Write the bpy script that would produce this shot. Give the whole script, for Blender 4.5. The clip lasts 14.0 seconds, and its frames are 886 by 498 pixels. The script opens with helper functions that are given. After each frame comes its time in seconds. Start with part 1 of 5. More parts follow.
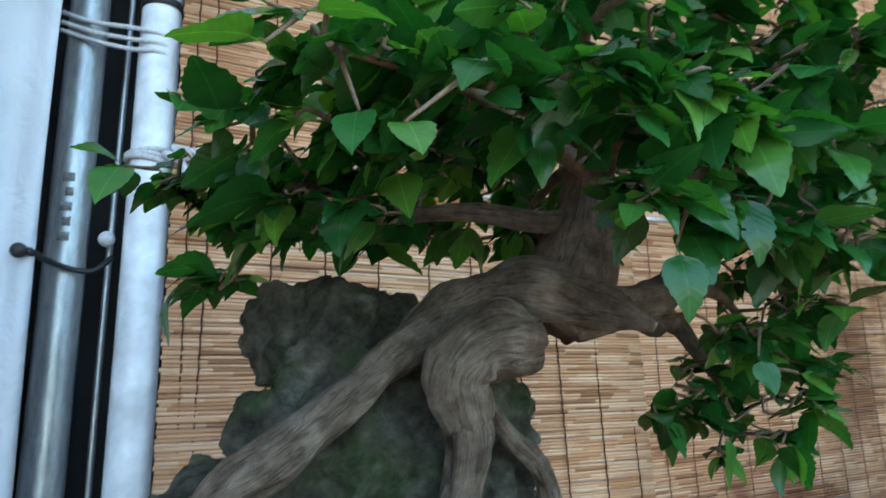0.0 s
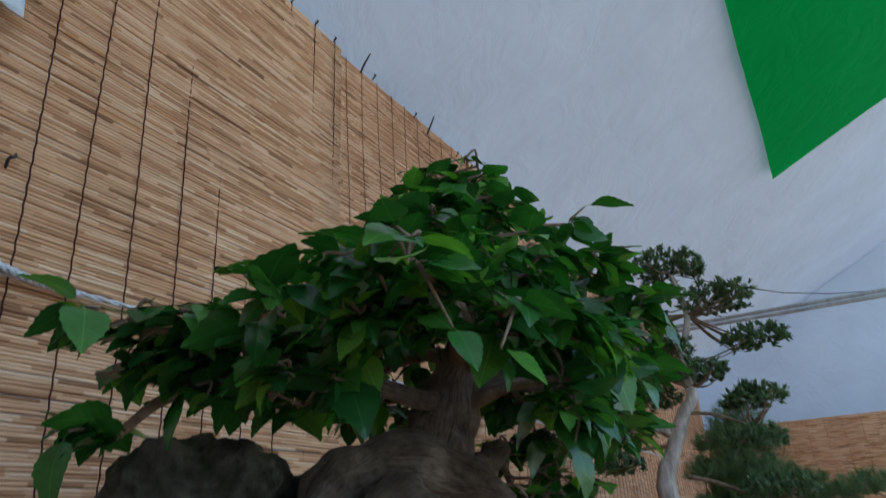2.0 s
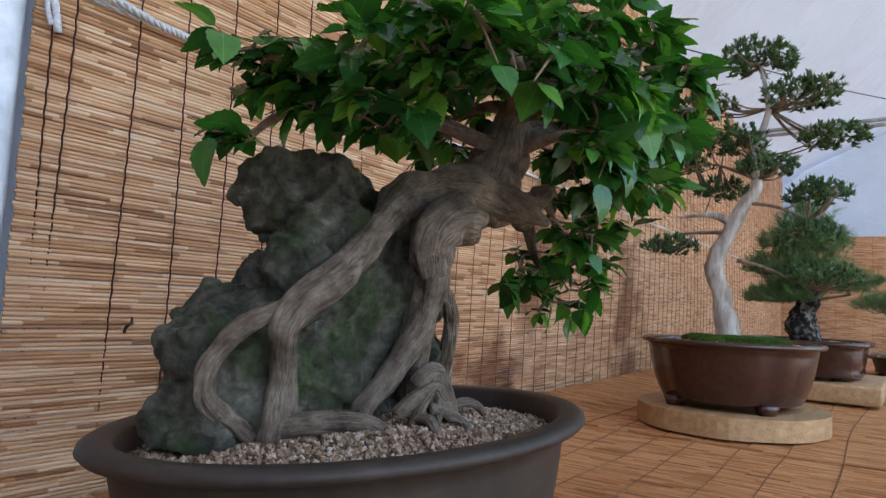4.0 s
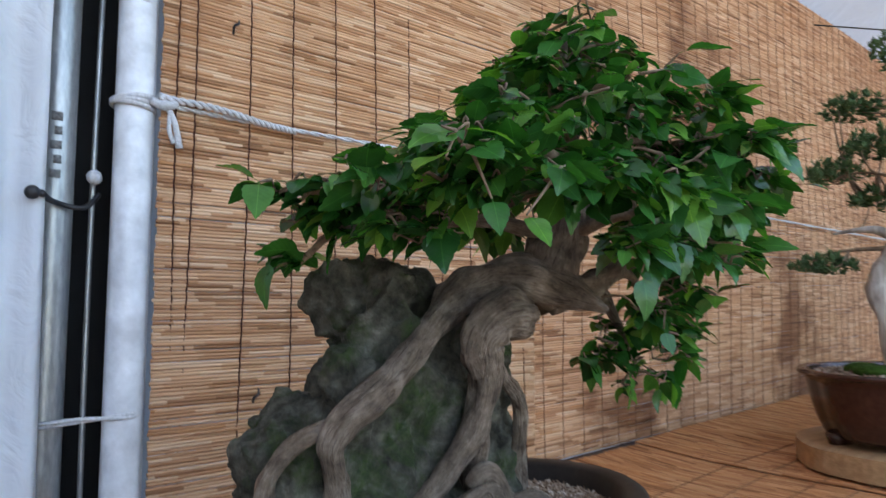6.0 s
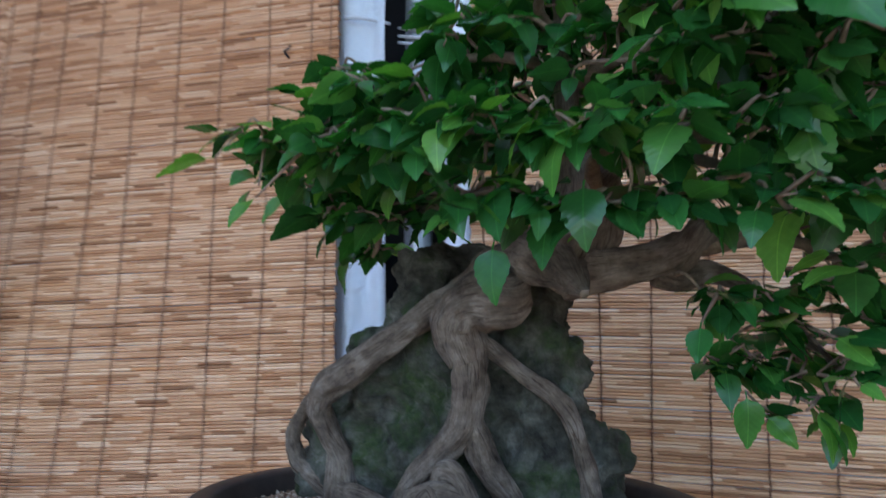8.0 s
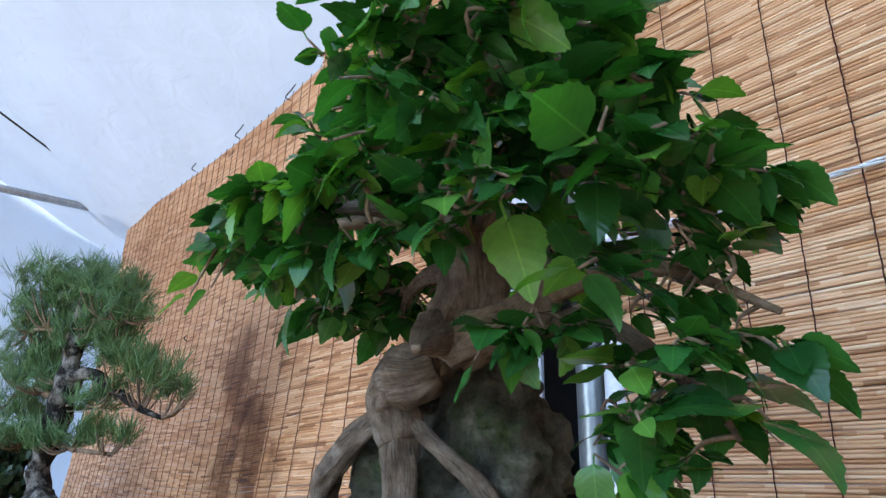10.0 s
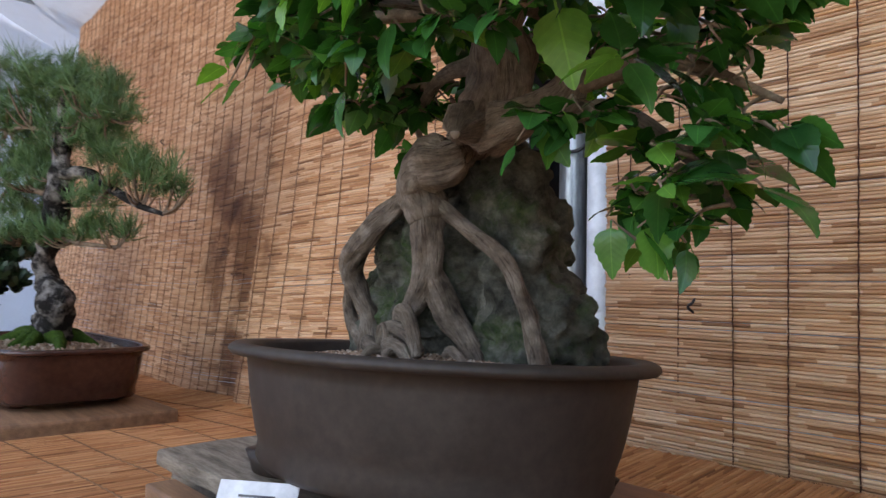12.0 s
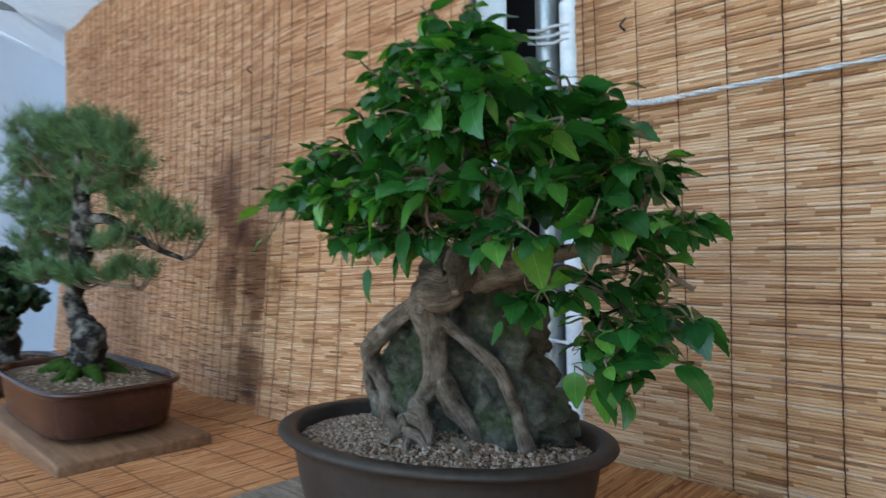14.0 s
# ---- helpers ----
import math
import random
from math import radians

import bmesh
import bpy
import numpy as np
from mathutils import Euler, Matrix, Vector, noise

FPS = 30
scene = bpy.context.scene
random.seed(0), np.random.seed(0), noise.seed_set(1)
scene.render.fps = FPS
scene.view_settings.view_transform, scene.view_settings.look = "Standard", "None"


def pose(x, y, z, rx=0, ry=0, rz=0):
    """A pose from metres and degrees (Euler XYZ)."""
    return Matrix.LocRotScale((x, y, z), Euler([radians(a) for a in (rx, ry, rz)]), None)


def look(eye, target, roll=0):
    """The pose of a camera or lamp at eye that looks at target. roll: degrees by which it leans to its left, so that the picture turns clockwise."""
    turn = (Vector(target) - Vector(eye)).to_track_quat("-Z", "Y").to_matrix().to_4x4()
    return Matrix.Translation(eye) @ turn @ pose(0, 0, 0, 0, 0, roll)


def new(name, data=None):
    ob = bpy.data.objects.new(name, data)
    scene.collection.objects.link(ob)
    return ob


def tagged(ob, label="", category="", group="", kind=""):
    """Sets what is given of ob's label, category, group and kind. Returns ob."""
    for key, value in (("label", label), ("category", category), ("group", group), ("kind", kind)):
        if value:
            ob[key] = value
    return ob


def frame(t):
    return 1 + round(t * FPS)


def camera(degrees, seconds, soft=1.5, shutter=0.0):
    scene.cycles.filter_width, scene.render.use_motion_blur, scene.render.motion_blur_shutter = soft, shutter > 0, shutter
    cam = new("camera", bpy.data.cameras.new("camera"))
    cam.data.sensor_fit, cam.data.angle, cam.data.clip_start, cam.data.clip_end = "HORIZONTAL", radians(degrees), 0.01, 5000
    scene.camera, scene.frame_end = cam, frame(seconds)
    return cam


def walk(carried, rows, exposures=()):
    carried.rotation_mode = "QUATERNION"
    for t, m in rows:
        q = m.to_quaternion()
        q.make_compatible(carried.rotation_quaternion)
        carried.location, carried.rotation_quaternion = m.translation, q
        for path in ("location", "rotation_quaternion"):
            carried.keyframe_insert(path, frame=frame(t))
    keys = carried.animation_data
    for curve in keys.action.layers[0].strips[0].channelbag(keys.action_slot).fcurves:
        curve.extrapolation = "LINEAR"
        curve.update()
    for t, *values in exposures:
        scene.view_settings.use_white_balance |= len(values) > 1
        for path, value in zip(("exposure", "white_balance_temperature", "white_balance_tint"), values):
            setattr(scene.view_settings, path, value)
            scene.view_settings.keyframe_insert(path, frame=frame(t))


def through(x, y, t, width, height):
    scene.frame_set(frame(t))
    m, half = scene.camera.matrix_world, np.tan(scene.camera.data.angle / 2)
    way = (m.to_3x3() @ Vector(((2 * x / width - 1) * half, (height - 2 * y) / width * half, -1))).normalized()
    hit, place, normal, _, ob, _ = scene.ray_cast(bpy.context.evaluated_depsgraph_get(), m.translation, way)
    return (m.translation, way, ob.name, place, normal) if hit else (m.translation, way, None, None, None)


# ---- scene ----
cam = camera(67.3, 14.0, 1.3, 0.3)
PATH = [
    (0, (0.200, 0.242, 1.081), (1.099, 1.965, 1.552), -1.9),
    (0.4, (0.190, 0.250, 1.073), (1.225, 1.797, 1.802), -4.4),
    (0.5, (0.187, 0.250, 1.071), (1.234, 1.728, 1.918), -5.5),
    (0.8, (0.176, 0.256, 1.078), (1.205, 1.542, 2.195), -6.1),
    (1.1, (0.138, 0.281, 1.096), (1.256, 1.508, 2.180), -3.5),
    (1.5, (0.051, 0.340, 1.115), (1.473, 1.293, 2.105), -5.6),
    (2, (0.002, 0.331, 1.108), (1.613, 1.170, 1.872), -3.4),
    (2.5, (-0.037, 0.318, 1.072), (1.659, 1.190, 1.655), -3.2),
    (3, (-0.058, 0.306, 1.036), (1.631, 1.296, 1.446), -2.7),
    (3.2, (-0.066, 0.303, 1.020), (1.613, 1.324, 1.392), -1.0),
    (5.3, (-0.053, 0.174, 1.126), (1.439, 1.501, 1.013), 2.1),
    (5.5, (-0.049, 0.169, 1.132), (1.413, 1.529, 1.021), 1.7),
    (6, (-0.016, 0.17, 1.131), (1.275, 1.688, 1.299), -0.0),
    (6.5, (0.127, 0.1, 1.118), (1.078, 1.841, 1.37), -1.4),
    (7, (0.274, 0.057, 1.113), (0.605, 2.025, 1.247), -0.9),
    (7.5, (0.399, 0.091, 1.101), (0.356, 2.088, 1.193), 0.4),
    (8, (0.544, 0.083, 1.121), (-0.06, 1.983, 1.277), 0.1),
    (8.2, (0.606, 0.077, 1.134), (-0.222, 1.89, 1.302), 0.0),
    (10.3, (0.849, 0.295, 1.027), (-0.614, 1.461, 1.733), 1.2),
    (10.5, (0.849, 0.297, 1.022), (-0.573, 1.518, 1.719), -1.5),
    (11, (0.854, 0.282, 1.005), (-0.624, 1.5, 1.579), -1.3),
    (11.5, (0.863, 0.243, 0.991), (-0.7, 1.446, 1.321), 0.2),
    (12, (0.851, 0.202, 1.007), (-0.606, 1.566, 1.143), 1.4),
    (12.5, (0.83, 0.182, 1.082), (-0.491, 1.683, 1.08), 1.0),
    (13, (0.826, 0.146, 1.116), (-0.441, 1.679, 0.908), -0.4),
    (13.5, (0.85, 0.123, 1.15), (-0.382, 1.696, 1.064), -1.4),
    (14, (0.956, 0.081, 1.172), (-0.478, 1.476, 1.163), -1.3),
]
walk(cam, [(t, look(eye, target, roll)) for t, eye, target, roll in PATH], [(0.0, 2.25, 6050, -6), (0.5, 2.1, 5950, -14), (1.0, 1.97, 5900, -10), (1.5, 1.70, 6050, -4), (2.0, 1.34, 6200, 2), (3.2, 2.17, 6900, 10), (6.0, 2.13, 6800, 9), (6.5, 2.05, 6200, 6), (8.2, 1.95, 5900, 7), (10.5, 2.55, 6500, 6), (11.0, 2.45, 6850, 10), (12.0, 2.12, 7350, 15), (12.5, 2.22, 7100, 13), (13.0, 2.18, 6900, 11), (13.5, 2.15, 6700, 5), (14.0, 2.12, 6550, -1)])

# ---- light ----
world = bpy.data.worlds.new("sky")
scene.world = world
world.use_nodes = True
wn = world.node_tree
sky = wn.nodes.new("ShaderNodeTexSky")
sky.sky_type, sky.sun_disc = "NISHITA", False
sky.sun_elevation, sky.sun_rotation = radians(68), radians(200)
wn.links.new(sky.outputs[0], wn.nodes["Background"].inputs[0])
wn.nodes["Background"].inputs[1].default_value = 0.15
sun_data = bpy.data.lights.new("sun", "SUN")
sun_data.energy, sun_data.angle, sun_data.color = 2.2, radians(12), (1.0, 0.95, 0.88)
sun = new("sun", sun_data)
sun.matrix_world = look((0.9, -0.5, 4), (0.3, 0.5, 0.9))


# ---- materials ----
def material(name, rough=0.7, metal=0.0, spec=0.5):
    m = bpy.data.materials.new(name)
    m.use_nodes = True
    b = m.node_tree.nodes["Principled BSDF"]
    b.inputs["Roughness"].default_value, b.inputs["Metallic"].default_value = rough, metal
    b.inputs["Specular IOR Level"].default_value = spec
    return m, m.node_tree, b


def node(nt, kind, **values):
    n = nt.nodes.new(kind)
    for k, v in values.items():
        n.inputs[k.replace("_", " ")].default_value = v
    return n


def coords(nt, scale=(1, 1, 1), generated=False):
    tc = nt.nodes.new("ShaderNodeTexCoord")
    mp = node(nt, "ShaderNodeMapping", Scale=scale)
    nt.links.new(tc.outputs["Object"], mp.inputs["Vector"])
    return mp.outputs["Vector"]


def ramp(nt, fac, stops):
    r = nt.nodes.new("ShaderNodeValToRGB")
    while len(r.color_ramp.elements) < len(stops):
        r.color_ramp.elements.new(0.5)
    for e, (p, c) in zip(r.color_ramp.elements, stops):
        e.position, e.color = p, (*c, 1)
    nt.links.new(fac, r.inputs["Fac"])
    return r.outputs["Color"]


def noise_tex(nt, vec, scale, detail=4.0, rough=0.6, distort=0.0):
    n = node(nt, "ShaderNodeTexNoise", Scale=scale, Detail=detail, Roughness=rough, Distortion=distort)
    nt.links.new(vec, n.inputs["Vector"])
    return n.outputs["Fac"]


def mix(nt, fac, a, b, mode="MIX"):
    m = nt.nodes.new("ShaderNodeMix")
    m.data_type, m.blend_type = "RGBA", mode
    for sock, v in ((m.inputs["Factor"], fac), (m.inputs["A"], a), (m.inputs["B"], b)):
        if isinstance(v, (int, float)):
            sock.default_value = v
        elif isinstance(v, tuple):
            sock.default_value = (*v, 1)
        else:
            nt.links.new(v, sock)
    return m.outputs["Result"]


def bump(nt, bsdf, height, strength=0.5, distance=0.002):
    b = node(nt, "ShaderNodeBump", Strength=strength, Distance=distance)
    nt.links.new(height, b.inputs["Height"])
    nt.links.new(b.outputs["Normal"], bsdf.inputs["Normal"])


def mottled(name, dark, light, scale, rough=0.7, spec=0.4, metal=0.0, bump_strength=0.4, bump_distance=0.002, stretch=(1, 1, 1), stops=(0.3, 0.7)):
    m, nt, b = material(name, rough, metal, spec)
    v = coords(nt, stretch)
    coarse, fine = noise_tex(nt, v, scale, 5), noise_tex(nt, v, scale * 7, 4)
    col = ramp(nt, coarse, [(stops[0], dark), (stops[1], light)])
    shade = ramp(nt, fine, [(0.3, (0.72, 0.72, 0.72)), (0.7, (1.1, 1.1, 1.1))])
    nt.links.new(mix(nt, 1.0, col, shade, "MULTIPLY"), b.inputs["Base Color"])
    if bump_strength:
        bump(nt, b, fine, bump_strength, bump_distance)
    return m


def reed_material(name, island, warm=(1, 1, 1), brown_patches=()):
    """Dried split reeds: every reed its own straw tone, broken into lengths, with darker brown patches."""
    m, nt, b = material(name, 0.55, 0, 0.35)
    if island:
        rnd = nt.nodes.new("ShaderNodeNewGeometry").outputs["Random Per Island"]
    else:
        rnd = nt.nodes.new("ShaderNodeObjectInfo").outputs["Random"]
    geo = nt.nodes.new("ShaderNodeNewGeometry").outputs["Position"]
    sep = nt.nodes.new("ShaderNodeSeparateXYZ")
    nt.links.new(geo, sep.inputs[0])

    def calc(op, a, c):
        n = nt.nodes.new("ShaderNodeMath")
        n.operation = op
        for s, v in zip(n.inputs, (a, c)):
            if isinstance(v, (int, float)):
                s.default_value = v
            else:
                nt.links.new(v, s)
        return n.outputs[0]

    shift = calc("MULTIPLY", rnd, 37.0)
    along = calc("ADD", calc("MULTIPLY", calc("ADD", sep.outputs[0], sep.outputs[1]), 15.0), shift)
    cell = calc("FLOOR", along, 0)
    white = nt.nodes.new("ShaderNodeTexWhiteNoise")
    white.noise_dimensions = "2D"
    cv = nt.nodes.new("ShaderNodeCombineXYZ")
    nt.links.new(cell, cv.inputs[0])
    nt.links.new(shift, cv.inputs[1])
    nt.links.new(cv.outputs[0], white.inputs["Vector"])
    tone = ramp(nt, white.outputs["Value"], [(0.0, (0.26, 0.14, 0.07)), (0.10, (0.45, 0.26, 0.14)), (0.4, (0.60, 0.39, 0.235)), (0.7, (0.69, 0.49, 0.325)), (0.9, (0.76, 0.60, 0.44)), (1.0, (0.55, 0.31, 0.15))])
    # fine streaks along the reed and broad weathering
    cs = nt.nodes.new("ShaderNodeCombineXYZ")
    nt.links.new(calc("MULTIPLY", along, 0.65), cs.inputs[0])
    nt.links.new(calc("MULTIPLY", sep.outputs[2], 900), cs.inputs[1])
    streak = noise_tex(nt, cs.outputs[0], 1.0, 5)
    fine = ramp(nt, streak, [(0.25, (0.62, 0.58, 0.55)), (0.7, (1.12, 1.1, 1.08))])
    broad = ramp(nt, noise_tex(nt, geo, 2.2, 3), [(0.3, (0.8, 0.74, 0.70)), (0.6, (1.0, 1.0, 1.0))])
    col = mix(nt, 1.0, mix(nt, 1.0, tone, fine, "MULTIPLY"), broad, "MULTIPLY")
    col = mix(nt, 1.0, col, warm, "MULTIPLY")
    # darker brown patches, each with its own place and ragged outline
    for cx, cz, rx, rz in brown_patches:
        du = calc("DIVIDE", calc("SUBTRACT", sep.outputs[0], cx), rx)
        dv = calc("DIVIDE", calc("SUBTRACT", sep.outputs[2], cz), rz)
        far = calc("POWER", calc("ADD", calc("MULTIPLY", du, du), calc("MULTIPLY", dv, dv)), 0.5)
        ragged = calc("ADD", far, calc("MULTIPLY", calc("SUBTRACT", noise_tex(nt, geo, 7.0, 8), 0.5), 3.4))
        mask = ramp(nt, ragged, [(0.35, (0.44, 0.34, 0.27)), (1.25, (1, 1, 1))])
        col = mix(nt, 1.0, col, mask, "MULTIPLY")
    nt.links.new(col, b.inputs["Base Color"])
    bump(nt, b, streak, 0.3, 0.001)
    return m


REED = reed_material("reed", False, (1.04, 0.94, 0.86))
BROWN_PATCHES = ((-0.97, 1.28, 0.11, 0.26), (-0.94, 0.99, 0.07, 0.16), (-0.76, 0.83, 0.15, 0.11), (-0.76, 1.15, 0.16, 0.22))
REED_JOINED = reed_material("reed_joined", True, (1.05, 0.90, 0.80), BROWN_PATCHES)
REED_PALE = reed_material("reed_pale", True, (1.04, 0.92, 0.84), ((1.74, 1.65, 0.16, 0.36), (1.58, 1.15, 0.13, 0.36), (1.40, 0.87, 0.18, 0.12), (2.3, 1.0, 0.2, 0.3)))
REED_MAT = reed_material("reed_matting", True, (0.92, 0.64, 0.44))
MAT_THREAD = mottled("mat_thread", (0.17, 0.08, 0.04), (0.30, 0.15, 0.075), 300, 0.9, 0.2)
THREAD_FADED = mottled("faded_thread", (0.19, 0.10, 0.065), (0.32, 0.19, 0.13), 300, 0.9, 0.2)
THREAD = mottled("thread", (0.035, 0.012, 0.010), (0.09, 0.03, 0.022), 300, 0.9, 0.2)
ROCK_M, nt, b = material("rock", 0.85, 0, 0.3)
v = coords(nt)
base = ramp(nt, noise_tex(nt, v, 34, 9, 0.70), [(0.34, (0.022, 0.020, 0.015)), (0.47, (0.092, 0.089, 0.067)), (0.58, (0.17, 0.163, 0.128)), (0.70, (0.33, 0.315, 0.26))])
moss = ramp(nt, noise_tex(nt, v, 17, 6, 0.7, 0.6), [(0.50, (0, 0, 0)), (0.66, (1, 1, 1))])
green = ramp(nt, noise_tex(nt, v, 140, 3), [(0.3, (0.018, 0.040, 0.010)), (0.7, (0.07, 0.115, 0.028))])
nt.links.new(mix(nt, moss, base, green), b.inputs["Base Color"])
bump(nt, b, noise_tex(nt, v, 70, 10, 0.78, 0.4), 1.0, 0.012)

BARK, nt, b = material("bark", 0.72, 0, 0.35)
v = coords(nt)
uvn = nt.nodes.new("ShaderNodeUVMap")
mp = node(nt, "ShaderNodeMapping", Scale=(1.0, 0.16, 1.0))
nt.links.new(uvn.outputs["UV"], mp.inputs["Vector"])
fibre = noise_tex(nt, mp.outputs["Vector"], 520, 7, 0.72, 1.0)
furrow = noise_tex(nt, mp.outputs["Vector"], 190, 5, 0.6, 1.6)
col = ramp(nt, noise_tex(nt, v, 42, 6, 0.65), [(0.30, (0.085, 0.060, 0.042)), (0.5, (0.245, 0.188, 0.140)), (0.70, (0.43, 0.355, 0.285))])
crack = ramp(nt, furrow, [(0.30, (0.34, 0.28, 0.24)), (0.48, (0.95, 0.95, 0.95)), (0.8, (1.15, 1.15, 1.15))])
hair = ramp(nt, fibre, [(0.3, (0.62, 0.60, 0.58)), (0.65, (1.12, 1.12, 1.12))])
nt.links.new(mix(nt, 1.0, mix(nt, 1.0, col, crack, "MULTIPLY"), hair, "MULTIPLY"), b.inputs["Base Color"])
both = nt.nodes.new("ShaderNodeMath")
both.operation = "ADD"
nt.links.new(furrow, both.inputs[0])
nt.links.new(fibre, both.inputs[1])
bump(nt, b, both.outputs[0], 1.0, 0.0045)
TWIG = mottled("twig_bark", (0.11, 0.075, 0.05), (0.32, 0.235, 0.165), 90, 0.8, 0.3)


def leaf_material(name, dark, light, tip, island):
    m, nt, b = material(name, 0.20, 0, 0.48)
    if island:
        rnd = nt.nodes.new("ShaderNodeNewGeometry").outputs["Random Per Island"]
    else:
        rnd = nt.nodes.new("ShaderNodeObjectInfo").outputs["Random"]
    tone = ramp(nt, rnd, [(0.0, dark), (0.76, light), (0.97, tip)])
    uv = nt.nodes.new("ShaderNodeUVMap").outputs["UV"]
    sep = nt.nodes.new("ShaderNodeSeparateXYZ")
    nt.links.new(uv, sep.inputs[0])
    # side veins slant forward from the midrib
    ab = nt.nodes.new("ShaderNodeMath")
    ab.operation = "ABSOLUTE"
    nt.links.new(sep.outputs[0], ab.inputs[0])
    sl = nt.nodes.new("ShaderNodeMath")
    sl.operation, sl.inputs[1].default_value = "MULTIPLY_ADD", -0.55
    nt.links.new(ab.outputs[0], sl.inputs[0])
    nt.links.new(sep.outputs[1], sl.inputs[2])
    wave = nt.nodes.new("ShaderNodeMath")
    wave.operation, wave.inputs[1].default_value = "MULTIPLY", 52.0
    nt.links.new(sl.outputs[0], wave.inputs[0])
    sine = nt.nodes.new("ShaderNodeMath")
    sine.operation = "SINE"
    nt.links.new(wave.outputs[0], sine.inputs[0])
    vein = ramp(nt, sine.outputs[0], [(0.80, (1, 1, 1)), (1.0, (1.09, 1.08, 1.05))])
    rib = ramp(nt, ab.outputs[0], [(0.010, (1.45, 1.38, 1.3)), (0.026, (1, 1, 1))])
    spots = ramp(nt, noise_tex(nt, coords(nt), 60, 3), [(0.3, (0.75, 0.78, 0.75)), (0.7, (1.15, 1.12, 1.1))])
    col = mix(nt, 1.0, mix(nt, 1.0, mix(nt, 1.0, tone, vein, "MULTIPLY"), rib, "MULTIPLY"), spots, "MULTIPLY")
    nt.links.new(col, b.inputs["Base Color"])
    bump(nt, b, sine.outputs[0], 0.07, 0.0007)
    tr = nt.nodes.new("ShaderNodeBsdfTranslucent")
    nt.links.new(mix(nt, 1.0, col, (1.3, 1.5, 0.5), "MULTIPLY"), tr.inputs["Color"])
    sh = node(nt, "ShaderNodeMixShader", Fac=0.36)
    nt.links.new(b.outputs[0], sh.inputs[1])
    nt.links.new(tr.outputs[0], sh.inputs[2])
    nt.links.new(sh.outputs[0], nt.nodes["Material Output"].inputs[0])
    return m


LEAF = leaf_material("leaf", (0.019, 0.078, 0.020), (0.041, 0.158, 0.035), (0.13, 0.30, 0.050), False)
LEAF_JOINED = leaf_material("leaf_joined", (0.019, 0.080, 0.021), (0.040, 0.160, 0.036), (0.12, 0.29, 0.048), True)
POT_DARK = mottled("stoneware_dark_brown", (0.030, 0.022, 0.018), (0.047, 0.036, 0.030), 14, 0.52, 0.3, bump_strength=0.12, bump_distance=0.0008)
POT_RED = mottled("glazed_red_brown", (0.042, 0.015, 0.011), (0.068, 0.026, 0.018), 12, 0.20, 0.5, bump_strength=0.06, bump_distance=0.0006)
GRAVEL, nt, b = material("pumice_grit", 0.9, 0, 0.2)
rnd = nt.nodes.new("ShaderNodeNewGeometry").outputs["Random Per Island"]
tone = ramp(nt, rnd, [(0.0, (0.12, 0.070, 0.043)), (0.35, (0.24, 0.155, 0.100)), (0.75, (0.36, 0.255, 0.180)), (0.97, (0.50, 0.41, 0.33))])
nt.links.new(tone, b.inputs["Base Color"])
bump(nt, b, noise_tex(nt, coords(nt), 700, 3), 0.5, 0.0006)
SOIL = mottled("soil", (0.10, 0.07, 0.045), (0.26, 0.19, 0.13), 160, 0.95, 0.1, bump_strength=1.0, bump_distance=0.003)
MOSS = mottled("moss", (0.020, 0.050, 0.008), (0.075, 0.14, 0.02), 120, 0.95, 0.1, bump_strength=1.0, bump_distance=0.004)
WHITE_STEEL = mottled("white_enamelled_pipe", (0.69, 0.72, 0.78), (0.78, 0.81, 0.86), 4, 0.28, 0.5, bump_strength=0.05, bump_distance=0.0005)
GREY_STEEL = mottled("galvanised_pipe", (0.30, 0.32, 0.33), (0.52, 0.54, 0.55), 26, 0.38, 0.5, 0.65, 0.1, 0.0005, (1, 1, 0.25))
DARK_STEEL = mottled("dark_steel", (0.01, 0.01, 0.012), (0.03, 0.03, 0.034), 30, 0.5)
ROPE_M = mottled("white_cord", (0.50, 0.51, 0.54), (0.78, 0.79, 0.82), 240, 0.85, 0.2, bump_strength=0.8, bump_distance=0.001)
BLACK_GAP = mottled("gap_darkness", (0.004, 0.005, 0.006), (0.012, 0.014, 0.016), 5, 0.8)
WOOD_SLAB = mottled("pale_wood", (0.36, 0.20, 0.095), (0.56, 0.35, 0.18), 9, 0.5, 0.35, stretch=(1, 7, 7), bump_distance=0.001)
WOOD_BROWN = mottled("brown_wood", (0.17, 0.085, 0.045), (0.33, 0.18, 0.10), 9, 0.55, 0.35, stretch=(1, 8, 8), bump_distance=0.001)
WOOD_RED = mottled("red_brown_wood", (0.15, 0.055, 0.028), (0.28, 0.115, 0.06), 8, 0.4, 0.4, stretch=(1, 7, 7), bump_distance=0.001)
WOOD_OLD = mottled("weathered_wood", (0.13, 0.10, 0.075), (0.36, 0.30, 0.235), 16, 0.85, 0.2, stretch=(1, 6, 6), bump_strength=0.9)
NEEDLES = mottled("pine_needles", (0.045, 0.105, 0.035), (0.14, 0.25, 0.085), 40, 0.5, 0.35, bump_strength=0)
JUNIPER = mottled("juniper_scales", (0.040, 0.095, 0.038), (0.12, 0.21, 0.08), 40, 0.6, 0.3, bump_strength=0)
DARK_LEAF = mottled("dark_foliage", (0.010, 0.030, 0.012), (0.03, 0.07, 0.025), 60, 0.4, 0.45, bump_strength=0)
DEADWOOD = mottled("bleached_deadwood", (0.15, 0.11, 0.085), (0.66, 0.62, 0.57), 26, 0.75, 0.2, stretch=(1, 1, 0.14))
